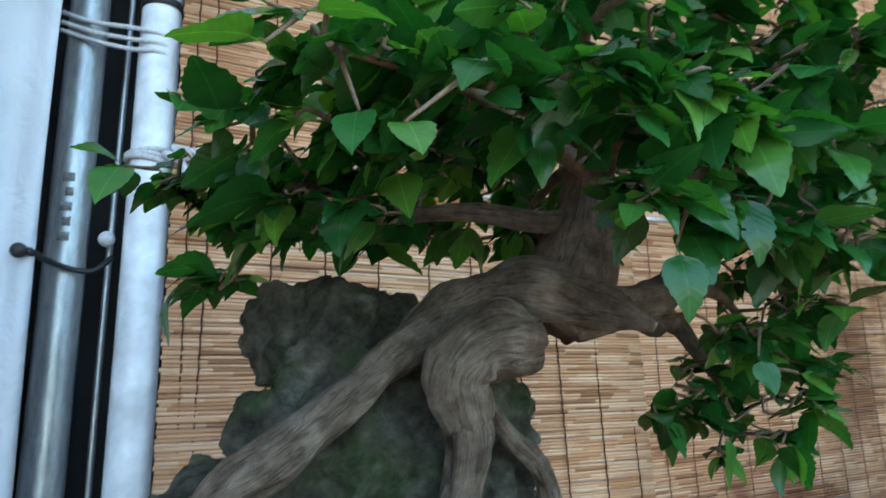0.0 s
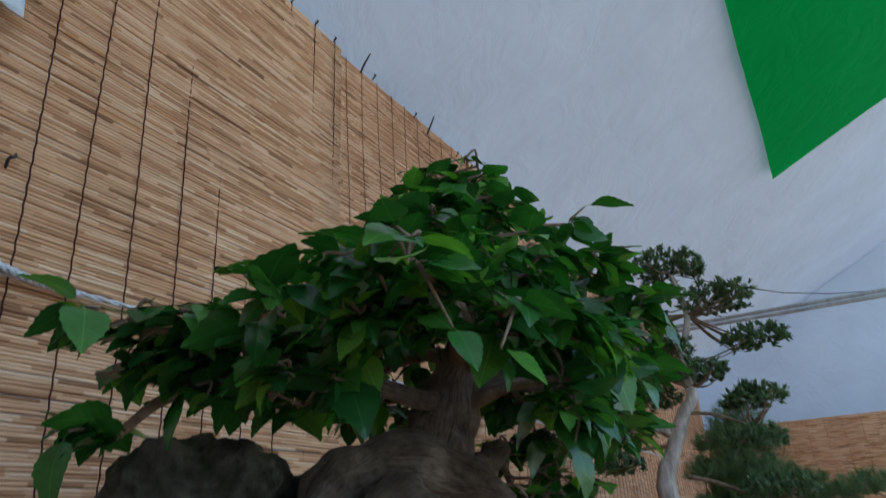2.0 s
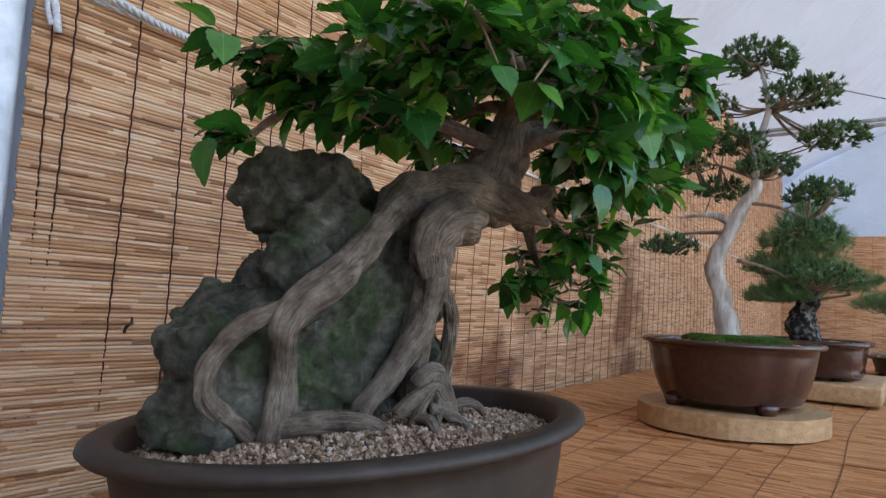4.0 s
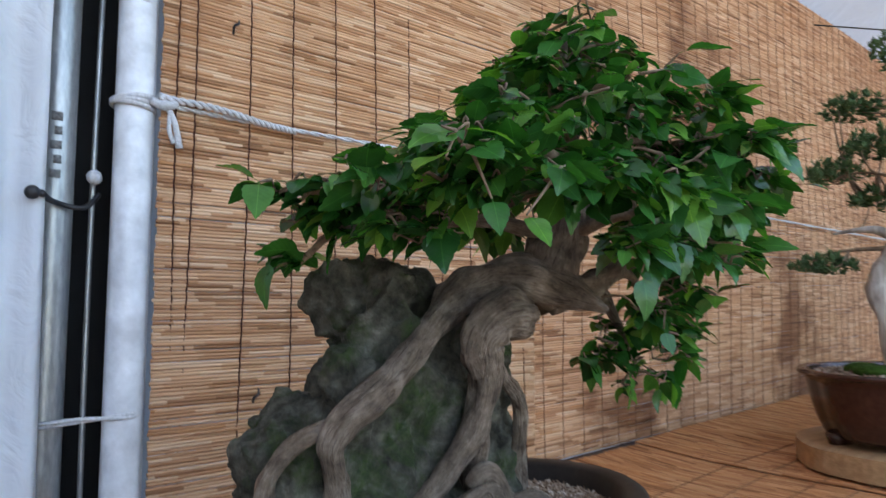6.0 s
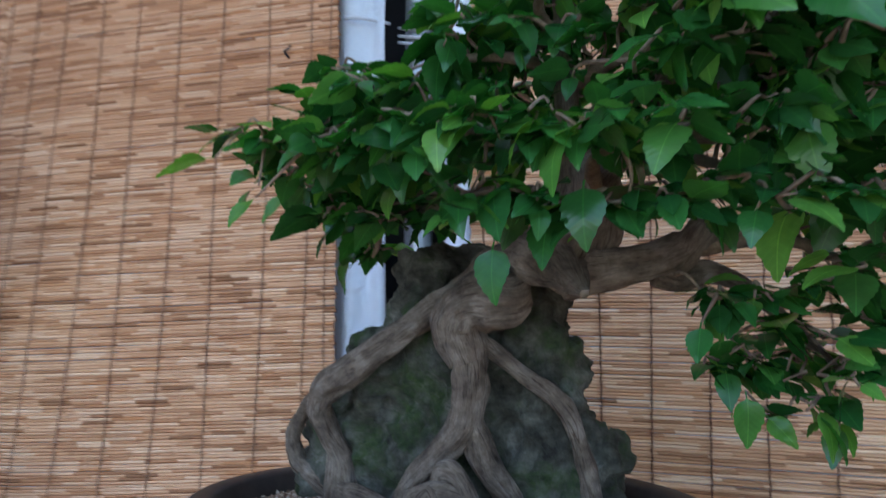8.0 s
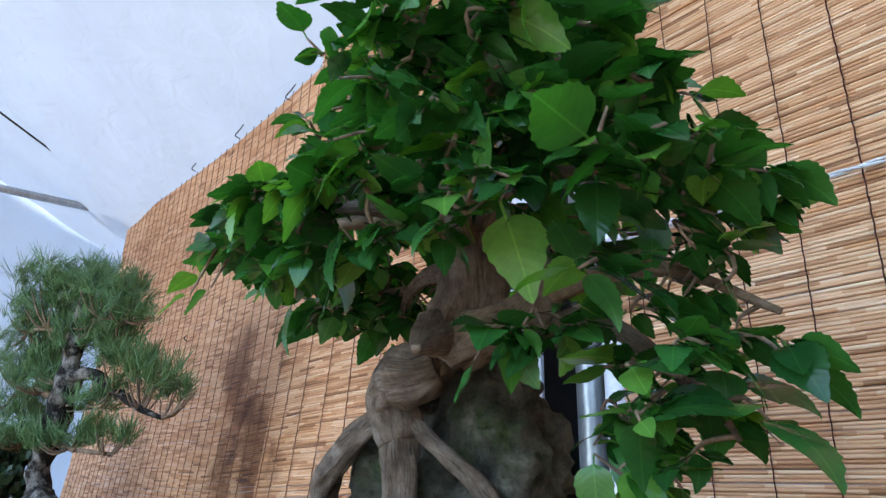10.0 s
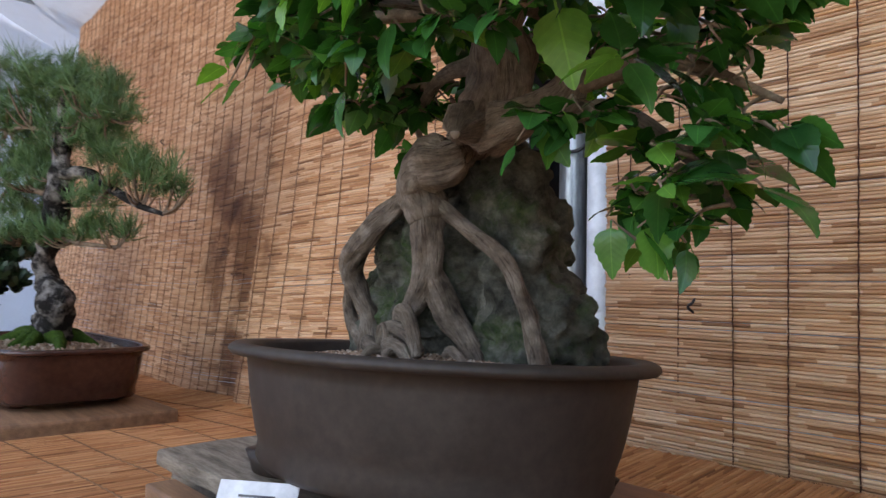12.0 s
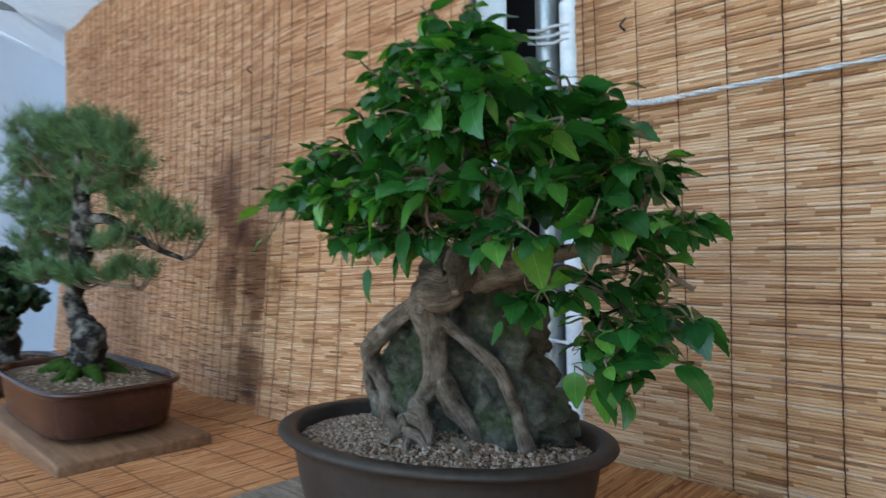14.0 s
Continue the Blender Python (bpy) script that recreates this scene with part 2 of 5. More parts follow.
PINE_BARK = mottled("pine_bark", (0.016, 0.013, 0.011), (0.34, 0.31, 0.28), 34, 0.8, 0.25, bump_strength=1.0, bump_distance=0.010, stops=(0.48, 0.64))
PAPER = mottled("white_paper", (0.72, 0.73, 0.76), (0.82, 0.83, 0.85), 6, 0.8, 0.2, bump_strength=0.05)
STENCIL = mottled("worn_stencil", (0.12, 0.12, 0.12), (0.3, 0.3, 0.3), 200, 0.7)
INK = mottled("dark_ink", (0.10, 0.10, 0.12), (0.2, 0.2, 0.22), 50, 0.8)
GROUND = mottled("ground", (0.22, 0.19, 0.15), (0.36, 0.31, 0.25), 4, 0.95, 0.1)


def fabric(name, colour, through, scale=3.0):
    """Tent cloth: half of the light goes through it."""
    m, nt, b = material(name, 0.75, 0, 0.2)
    v = coords(nt)
    var = ramp(nt, noise_tex(nt, v, scale, 4), [(0.3, tuple(c * 0.9 for c in colour)), (0.7, colour)])
    nt.links.new(var, b.inputs["Base Color"])
    bump(nt, b, noise_tex(nt, v, scale * 2, 4, 0.5, 1.5), 0.35, 0.03)
    tr = nt.nodes.new("ShaderNodeBsdfTranslucent")
    nt.links.new(var, tr.inputs["Color"])
    sh = node(nt, "ShaderNodeMixShader", Fac=through)
    nt.links.new(b.outputs[0], sh.inputs[1])
    nt.links.new(tr.outputs[0], sh.inputs[2])
    nt.links.new(sh.outputs[0], nt.nodes["Material Output"].inputs[0])
    return m


TENT = fabric("tent_cloth", (0.53, 0.60, 0.72), 0.105)
TENT_GREEN = fabric("green_tent_cloth", (0.002, 0.40, 0.07), 0.35)
CLOTH = fabric("white_cotton", (0.74, 0.78, 0.84), 0.25, 8.0)


# ---- building helpers ----
def mesh_of(bm, name, mat, smooth=True):
    me = bpy.data.meshes.new(name)
    bm.to_mesh(me)
    bm.free()
    if mat:
        me.materials.append(mat)
    if smooth:
        me.shade_smooth()
    return me


def part(name, bm, mat, parent=None, label="", smooth=True):
    ob = new(name, mesh_of(bm, name, mat, smooth))
    if parent:
        ob.parent = parent
    if label:
        ob["label"] = label
    return ob


def thing(name, label, category, group="", kind="", at=None):
    ob = new(name)
    if at is not None:
        ob.matrix_basis = at
    ob.empty_display_size = 0.05
    return tagged(ob, label, category, group, kind)


def catmull(points, per):
    """A smooth line through points of any width."""
    p = [np.array(q, float) for q in points]
    p = [2 * p[0] - p[1]] + p + [2 * p[-1] - p[-2]]
    out = []
    for i in range(1, len(p) - 2):
        for k in range(per):
            t = k / per
            a, b_, c, d = p[i - 1], p[i], p[i + 1], p[i + 2]
            out.append(0.5 * (2 * b_ + (c - a) * t + (2 * a - 5 * b_ + 4 * c - d) * t * t + (3 * b_ - a - 3 * c + d) * t ** 3))
    out.append(p[-2])
    return out


def tube(bm, points, per=6, seg=10, rough=0.0, ridge=0.0, seed=0.0, flat=1.0):
    """A limb along points (x, y, z, radius), lumpy and fluted like wood."""
    line = catmull(points, per)
    uvl = bm.loops.layers.uv.verify()
    run = [0.0]
    for q0, q1 in zip(line, line[1:]):
        run.append(run[-1] + float(np.linalg.norm(q1[:3] - q0[:3])))
    side = Vector((0.3, 1, 0.2)).normalized()
    rings = []
    for i, q in enumerate(line):
        here = Vector(q[:3])
        ahead = Vector(line[min(i + 1, len(line) - 1)][:3]) - Vector(line[max(i - 1, 0)][:3])
        ahead = ahead.normalized() if ahead.length > 1e-9 else Vector((0, 0, 1))
        side = (side - ahead * side.dot(ahead)).normalized()
        up = ahead.cross(side)
        ring = []
        for k in range(seg):
            a = 2 * math.pi * k / seg
            r = max(q[3], 0.0004)
            d = side * math.cos(a) + up * math.sin(a) * flat
            if rough or ridge:
                n1 = noise.noise(Vector(here * 28 + d * 1.1 + Vector((seed, 0, 0))))
                n2 = noise.noise(Vector((math.cos(a) * 2.6, math.sin(a) * 2.6, i * 0.10 + seed)))
                r *= 1 + rough * n1 + ridge * n2
            ring.append(bm.verts.new(here + d * r))
        rings.append(ring)
    wide = 6.283 * max(q[3] for q in line)
    for i, (r0, r1) in enumerate(zip(rings, rings[1:])):
        for k in range(seg):
            fc = bm.faces.new((r0[k], r0[(k + 1) % seg], r1[(k + 1) % seg], r1[k]))
            for lp, (u, w) in zip(fc.loops, ((k, i), (k + 1, i), (k + 1, i + 1), (k, i + 1))):
                lp[uvl].uv = (wide * u / seg + seed, run[w] + seed)
    bm.faces.new(rings[0][::-1])
    bm.faces.new(rings[-1])
    return bm


def tubes(*lines, **kw):
    bm = bmesh.new()
    for i, l in enumerate(lines):
        tube(bm, l, seed=i * 3.7 + kw.get("seed", 0), **{k: w for k, w in kw.items() if k != "seed"})
    return bm


def box(bm, x0, y0, z0, x1, y1, z1, bevel=0.0, turn=None):
    made = bmesh.ops.create_cube(bm, size=1.0)["verts"]
    m = Matrix.Translation(((x0 + x1) / 2, (y0 + y1) / 2, (z0 + z1) / 2)) @ Matrix.Diagonal((x1 - x0, y1 - y0, z1 - z0, 1))
    bmesh.ops.transform(bm, matrix=(turn @ m) if turn else m, verts=made)
    if bevel:
        edges = list({e for q in made for e in q.link_edges})
        bmesh.ops.bevel(bm, geom=edges, offset=bevel, segments=2, affect="EDGES", profile=0.6)
    return bm


def loft(bm, rings, close_top=True, close_bottom=True):
    made = [[bm.verts.new(p) for p in ring] for ring in rings]
    n = len(made[0])
    for r0, r1 in zip(made, made[1:]):
        for k in range(n):
            bm.faces.new((r0[k], r0[(k + 1) % n], r1[(k + 1) % n], r1[k]))
    if close_bottom:
        bm.faces.new(made[0][::-1])
    if close_top:
        bm.faces.new(made[-1])
    return bm


def oval(a, b_, z, n=64, power=2.0):
    out = []
    for k in range(n):
        t = 2 * math.pi * k / n
        c, s = math.cos(t), math.sin(t)
        out.append((a * math.copysign(abs(c) ** (2 / power), c), b_ * math.copysign(abs(s) ** (2 / power), s), z))
    return out


# ---- ground, table, tent ----
TABLE = 0.785


def table_z(x):
    """The table top falls a little towards one end of the tent."""
    return TABLE - 0.071 * min(max((0.15 - x) / 1.2, 0.0), 1.0) + 0.024 * min(max(x - 0.7, 0.0), 2.5)


bm = bmesh.new()
bmesh.ops.create_grid(bm, x_segments=8, y_segments=8, size=60)
ground = tagged(part("ground", bm, GROUND), "bare trodden earth under the show tent", "ground", kind="structure")

bm = bmesh.new()
xs = [-2.6 + 0.2 * i for i in range(44)]
loft(bm, [[(x, y, table_z(x) + dz) for y, dz in ((-0.02, -0.012), (1.16, -0.012), (1.16, -0.045), (-0.02, -0.045))] for x in xs])
table = thing("display_table", "long trestle table of planks under reed matting", "table")
part("tabletop", bm, WOOD_BROWN, table, smooth=False)
for x in (-2.3, -0.9, 0.6, 2.1, 3.6, 5.3):
    for y in (0.05, 1.05):
        bm = bmesh.new()
        box(bm, x - 0.03, y - 0.03, 0, x + 0.03, y + 0.03, table_z(x) - 0.044, 0.004)
        part("leg", bm, WOOD_BROWN, table)


def reed_mesh(name, length, radius, seed):
    """One slightly crooked reed along x, from 0 to length."""
    rnd = random.Random(seed)
    bm = bmesh.new()
    rings, n = [], 6
    ph, wob = rnd.uniform(0, 6), rnd.uniform(0.3, 1.0) * 0.0006
    for i in range(n + 1):
        x = length * i / n
        dz, dy = wob * math.sin(ph + i * 1.3), wob * math.cos(ph * 2 + i * 1.1)
        r = radius * rnd.uniform(0.9, 1.08)
        rings.append([(x, dy + r * math.cos(a), dz + r * math.sin(a)) for a in (0.3, 1.5, 2.7, 3.9, 5.2)])
    loft(bm, rings)
    return bm


def joined_reeds(place, rows, length, pitch, seed, radius=0.0031, across=(0, 0, 1)):
    """Many reeds in one mesh. place(s, h) gives the point at s along and h across the sheet, and the way out of it."""
    rnd = random.Random(seed)
    verts, faces = [], []
    n = max(3, int(length / 0.16))
    for j in range(rows):
        h = j * pitch + rnd.uniform(-0.0005, 0.0005)
        ph, wob = rnd.uniform(0, 6), rnd.uniform(0.2, 1.0) * 0.0006
        s0, s1 = -rnd.uniform(0, 0.004), length + rnd.uniform(0, 0.004)
        start = len(verts)
        lift = rnd.uniform(-0.0007, 0.0007)
        for i in range(n + 1):
            s = s0 + (s1 - s0) * i / n
            r = radius * rnd.uniform(0.88, 1.1)
            c, out = place(s, h + wob * math.sin(ph + i * 1.3))
            for a in (0.0, 1.26, 2.51, 3.77, 5.03):
                ca, sa = r * math.cos(a) + lift, r * math.sin(a)
                verts.append((c[0] + out[0] * ca + across[0] * sa, c[1] + out[1] * ca + across[1] * sa, c[2] + out[2] * ca + across[2] * sa))
        for i in range(n):
            for k in range(5):
                p = start + i * 5
                faces.append((p + k, p + (k + 1) % 5, p + 5 + (k + 1) % 5, p + 5 + k))
    me = bpy.data.meshes.new("reeds")
    me.from_pydata(verts, [], faces)
    me.shade_smooth()
    return me


def string_line(place, s, h0, h1, seed, lift=0.0036, sway=0.003):
    """A binding thread that weaves over the reeds of a sheet."""
    rnd = random.Random(seed)
    ph = rnd.uniform(0, 6)
    pts = []
    n = max(8, int((h1 - h0) / 0.012))
    for i in range(n + 1):
        h = h0 + (h1 - h0) * i / n
        c, out = place(s + sway * math.sin(ph + 5.5 * h) + 0.0005 * (1 if i % 2 else -1), h)
        off = lift + (0.0006 if i % 2 else 0)
        pts.append((c[0] + out[0] * off, c[1] + out[1] * off, c[2] + out[2] * off, 0.0011))
    bm = bmesh.new()
    tube(bm, pts, per=1, seg=4)
    return bm


def screen(label, place, length, height, strings, material_, seed, pitch=0.0052):
    ob = thing("reed_screen", label, "screen", "reed screens")
    reeds = new("reeds", joined_reeds(place, int(height / pitch), length, pitch, seed))
    reeds.data.materials.append(material_)
    reeds.parent = ob
    tagged(reeds, kind="stuff")
    for i, s in enumerate(strings):
        part("string", string_line(place, s, 0.0, height, seed * 100 + i), THREAD_FADED, ob)
    return ob


WALL_Y = 1.10


def right_place(s, h):
    x = 1.0 + s
    return (x, 1.122 + 0.012 * math.sin(x * 2.1) + 0.006 * math.sin(h * 5 + x), table_z(x) + 0.004 + h), (0, -1, 0)


def left_place(s, h):
    x = 0.055 - s
    return (x, 1.075 - 0.10 * (1 - h / 1.4) ** 2 * min(1, s / 0.5) - 0.03 + 0.008 * math.sin(x * 3), table_z(x) + 0.004 + h * (1 + 0.05 * s)), (0, -1, 0)


def far_left_place(s, h):
    x = -0.62 - s
    return (x, 1.075 - 0.085 * (1 - h / 1.45) ** 2 + 0.008 * math.sin(x * 3), table_z(x) + 0.004 + h * (1 + 0.035 * s + 0.03)), (0, -1, 0)


def end_place(s, h):
    return (5.9, 1.15 - s, TABLE - 0.4 + h), (-1, 0, 0)


# the near screen beside the white pipe: every reed a piece of its own
near = thing("reed_screen", "straw-coloured reed screen bound with dark brown thread", "screen", "reed screens")
NEAR_X0, NEAR_X1 = 0.267, 1.018


def near_place(s, h):
    x = NEAR_X0 + s
    return (x, WALL_Y + 0.006 * math.sin(x * 6 + h * 3), TABLE + 0.004 + h), (0, -1, 0)


for i, x in enumerate((0.289, 0.309, 0.389, 0.463, 0.537, 0.616, 0.689, 0.766, 0.841, 0.922, 0.988)):
    part("string", string_line(near_place, x - NEAR_X0, 0.0, 1.378, 700 + i), THREAD, near)

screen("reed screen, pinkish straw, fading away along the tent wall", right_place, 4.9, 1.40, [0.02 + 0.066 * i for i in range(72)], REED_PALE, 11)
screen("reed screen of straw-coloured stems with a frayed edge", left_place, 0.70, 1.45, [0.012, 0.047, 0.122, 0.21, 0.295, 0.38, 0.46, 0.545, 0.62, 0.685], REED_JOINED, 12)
screen("weathered reed screen with darker brown patches", far_left_place, 2.1, 1.45, [0.03 + 0.062 * i for i in range(33)], REED_JOINED, 13)
screen("reed screen across the far end of the tent", end_place, 2.6, 1.35, [0.05 + 0.12 * i for i in range(21)], REED_PALE, 14)


# matting on the table top: reeds across the table, threads along it
def mat_place(x0, y0, depth):
    def place(s, h):
        x = x0 + h
        rise = 0.012 * max(0.0, (s - depth + 0.05) / 0.05) ** 2
        return (x, y0 + s, table_z(x) - 0.006 + rise + 0.0025 * noise.noise(Vector((x * 5, s * 4, 0)))), (0, 0, 1)
    return place


def matting(label, x0, x1, y0, y1, seed):
    ob = thing("table_matting", label, "mat", "table mats")
    pl = mat_place(x0, y0, y1 - y0)
    reeds = new("reeds", joined_reeds(pl, int((x1 - x0) / 0.0048), y1 - y0, 0.0048, seed, 0.0031, (1, 0, 0)))
    reeds.data.materials.append(REED_MAT)
    reeds.parent = ob
    tagged(reeds, kind="stuff")
    for k in range(int((y1 - y0 - 0.05) / 0.082)):
        part("string", string_line(pl, 0.04 + 0.082 * k, 0.0, x1 - x0, seed * 50 + k, 0.0034, 0.007), MAT_THREAD, ob)
    return ob


matting("golden-brown reed matting flat on the table", -2.6, -0.55, 0.0, 1.03, 21)
matting("golden-brown reed matting flat on the table under slabs", -0.54, 1.360, 0.0, 1.08, 22)
matting("golden-brown reed matting flat on the table, further along", 1.376, 3.9, 0.0, 1.10, 23)
matting("golden-brown reed matting at the table's far end", 3.91, 5.8, 0.0, 1.10, 24)


# tent: sloping roof cloth, back wall cloth, end walls, front wall
def sheet(name, corner, u, w, nu, nw, mat, wave=0.012, scale=1.6):
    bm = bmesh.new()
    c, u, w = Vector(corner), Vector(u), Vector(w)
    nrm = u.cross(w).normalized()
    grid = []
    for i in range(nu + 1):
        row = []
        for j in range(nw + 1):
            p = c + u * (i / nu) + w * (j / nw)
            row.append(bm.verts.new(p + nrm * wave * (noise.noise(p * scale) + 0.4 * noise.noise(p * scale * 4))))
        grid.append(row)
    for i in range(nu):
        for j in range(nw):
            bm.faces.new((grid[i][j], grid[i + 1][j], grid[i + 1][j + 1], grid[i][j + 1]))
    return part(name, bm, mat)


tagged(sheet("ceiling", (-3.2, 1.24, 2.19), (9.4, 0, 0), (0, -2.6, 1.30), 60, 20, TENT, 0.03), "white tent roof cloth with light showing through", "tent roof", kind="structure")
tagged(sheet("wall_back", (-3.2, 1.30, 0.0), (9.4, 0, 0), (0, -0.04, 2.2), 40, 10, TENT, 0.01), "white tent wall cloth behind the screens", "tent wall", kind="structure")
tagged(sheet("wall_left", (-3.2, 1.3, 0.0), (0, -5.2, 0), (0, 0, 3.5), 20, 12, TENT, 0.03), "white tent end wall cloth", "tent wall", kind="structure")
tagged(sheet("wall_right", (6.2, 1.3, 0.0), (0, -5.2, 0), (0, 0, 3.5), 20, 12, TENT, 0.03), "white tent end wall cloth", "tent wall", kind="structure")
tagged(sheet("roof_panel", (0.9, 0.300, 2.175 + 0.965 * 0.5 - 0.03), (2.56, -0.08, 0.02), (0, -1.7, 0.83), 24, 14, TENT_GREEN, 0.012), "bright green cloth panel of the tent roof", "tent panel", kind="structure")

# ---- tent poles, cloth and cords behind the tree ----
def pipe(name, label, mat, x, y, r, z0, z1, marks=()):
    ob = thing(name, label, "pole", at=pose(x, y, z0))
    part("tube", tubes([(0, 0, 0, r), (0, 0, (z1 - z0) / 2, r), (0, 0, z1 - z0, r)], per=2, seg=20), mat, ob)
    for z in marks:
        part("collar", tubes([(0, 0, z - z0 - 0.006, r + 0.0015), (0, 0, z - z0 + 0.006, r + 0.0015)], per=1, seg=20), DARK_STEEL, ob, "dark plastic band")
    return ob


pipe("tent_pole", "white enamelled steel tent pole", WHITE_STEEL, 0.242, 1.127, 0.0255, 0.0, 2.28, (1.625,))
grey_pole = pipe("tent_pole", "scuffed galvanised steel tent pole", GREY_STEEL, 0.155, 1.165, 0.024, 0.0, 2.28)
# worn stencil on the grey pole
for k in range(5):
    bm = bmesh.new()
    box(bm, -0.010 + 0.004 * (k % 2), -0.0247, 1.295 + k * 0.019, 0.003, -0.0222, 1.306 + k * 0.019)
    part("stencil_mark", bm, STENCIL, grey_pole, "worn dark stencil")
# black backing added for the darkness in the gap between the poles
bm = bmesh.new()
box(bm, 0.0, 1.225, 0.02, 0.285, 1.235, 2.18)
tagged(part("gap_backing", bm, BLACK_GAP), "black backing standing in for the darkness behind the poles", "panel", kind="structure")
cable = tagged(part("cable", tubes([(0.204, 1.17, 0.80, 0.004), (0.203, 1.172, 1.2, 0.004), (0.206, 1.17, 1.7, 0.004), (0.205, 1.17, 2.2, 0.004)], per=6, seg=6), GREY_STEEL), "thin grey wire hanging between the two poles", "cable")

# long white cloth hanging in front of the grey pole
bm = bmesh.new()
rings = []
rnd = random.Random(4)
for i in range(61):
    z = 0.80 + 1.32 * i / 60
    row = []
    for j in range(13):
        x = 0.040 + 0.095 * j / 12 + 0.006 * math.sin(z * 3.1)
        x -= (1 - j / 12) * 0.10 * min(0.35, max(0.0, z - 1.30))
        if j == 0:
            x += rnd.uniform(-0.0015, 0.0015)
        y = 1.078 + 0.010 * math.sin(j * 0.9 + 1.5 * math.sin(z * 2)) + 0.004 * noise.noise(Vector((x * 30, z * 6, 0)))
        row.append(bm.verts.new((x, y, z)))
    rings.append(row)
for r0, r1 in zip(rings, rings[1:]):
    for k in range(12):
        bm.faces.new((r0[k], r0[k + 1], r1[k + 1], r1[k]))
drape = tagged(new("hanging_cloth"), "long white cotton cloth with a frayed edge", "cloth")
cl = part("sheet", bm, CLOTH, drape)
sol = cl.modifiers.new("thick", "SOLIDIFY")
sol.thickness = 0.0012
bm = bmesh.new()
for i in range(150):
    z = 0.81 + 1.28 * i / 150
    x = 0.038 + 0.006 * math.sin(z * 3.1) - 0.10 * min(0.35, max(0.0, z - 1.30))
    tube(bm, [(x + 0.006, 1.077, z, 0.0004), (x - rnd.uniform(0.002, 0.012), 1.075 + rnd.uniform(-0.004, 0.004), z + rnd.uniform(-0.008, 0.004), 0.0003)], per=1, seg=3)
tagged(part("fringe", bm, CLOTH, drape, "loose white threads"), kind="stuff")
# folded flap of cloth over the tops of the poles
bm = bmesh.new()
rings = []
for i in range(31):
    s = i / 30
    row = []
    for j in range(31):
        t = j / 30
        x = 0.035 + (0.275 + 0.020 * (1 - s)) * t * (1 - 0.45 * max(0.0, s - 0.42) / 0.58)
        low = 1.775 - 0.052 * t + 0.015 * math.sin(t * 5)
        z = low + (2.12 - low) * s
        row.append(bm.verts.new((x, 1.062 + 0.012 * math.sin(t * 7 + s * 2) - 0.012 * (1 - s) + 0.014 * abs(noise.noise(Vector((t * 5, s * 2.2, 3)))) + 0.018 * s * abs(noise.noise(Vector((t * 9, s * 5, 8)))), z)))
    rings.append(row)
for r0, r1 in zip(rings, rings[1:]):
    for k in range(30):
        bm.faces.new((r0[k], r0[k + 1], r1[k + 1], r1[k]))
flap = part("flap", bm, CLOTH, drape, "creased white flap over the pole tops")
sol = flap.modifiers.new("thick", "SOLIDIFY")
sol.thickness = 0.001


def twisted(points, r, turns=90):
    """Cord of two strands."""
    line = catmull([(*p, 0) for p in points], 24)
    bm = bmesh.new()
    for k in (0, 1):
        pts = []
        for i, q in enumerate(line):
            a = i * 0.9 + k * math.pi
            pts.append((q[0], q[1] + r * 0.55 * math.cos(a), q[2] + r * 0.55 * math.sin(a), r * 0.62))
        tube(bm, pts, per=1, seg=5)
    return bm


def cord_loop(x, y, z, rx, ry, r, tilt=0.0):
    return [(x + rx * math.cos(a), y + ry * math.sin(a), z + tilt * math.cos(a), r) for a in [2 * math.pi * k / 14 for k in range(15)]]


rope = thing("cord", "white braided cord tied to the pole and strung across the screens", "rope")
part("line", twisted([(0.262, 1.095, 1.404), (0.41, 1.082, 1.398), (0.6, 1.082, 1.400), (1.0, 1.084, 1.401), (1.6, 1.086, 1.402), (2.6, 1.09, 1.405), (4.5, 1.09, 1.41)], 0.0034), ROPE_M, rope)
part("doubled_end", twisted([(0.262, 1.092, 1.412), (0.34, 1.078, 1.407), (0.41, 1.078, 1.398), (0.46, 1.079, 1.396)], 0.005), ROPE_M, rope, "frayed doubled end of the cord")
bm = tubes(*[cord_loop(0.240, 1.127, 1.400 + 0.006 * k, 0.027, 0.027, 0.0038, 0.004 * (k - 1)) for k in range(3)], per=2, seg=6)
tube(bm, [(0.255, 1.10, 1.408, 0.006), (0.270, 1.092, 1.402, 0.008), (0.285, 1.09, 1.408, 0.006), (0.262, 1.093, 1.414, 0.006)], per=5, seg=6)
knot = part("knot", bm, ROPE_M, rope)
part("tail", tubes([(0.275, 1.093, 1.40, 0.004), (0.283, 1.085, 1.375, 0.0045), (0.290, 1.088, 1.345, 0.005)], [(0.278, 1.093, 1.40, 0.003), (0.275, 1.086, 1.37, 0.003), (0.281, 1.085, 1.35, 0.003)], per=5, seg=6, rough=0.3), ROPE_M, knot, "frayed cord end")

lash = thing("pole_lashing", "white cord lashed round both tent poles", "rope")
part("loop", tubes(*[[(0.125, 1.142, 1.585 + d, 0.0032), (0.16, 1.134, 1.575 + d, 0.0032), (0.205, 1.115, 1.565 + d * 1.2, 0.0032), (0.24, 1.102, 1.560 + d, 0.0032), (0.265, 1.118, 1.556 + d, 0.0032)] for d in (0.0, 0.014, -0.012)], per=5, seg=6), ROPE_M, lash)
part("tail", tubes([(0.06, 1.062, 1.592, 0.003), (0.09, 1.06, 1.588, 0.003), (0.125, 1.10, 1.59, 0.003)], per=5, seg=6), ROPE_M, lash)
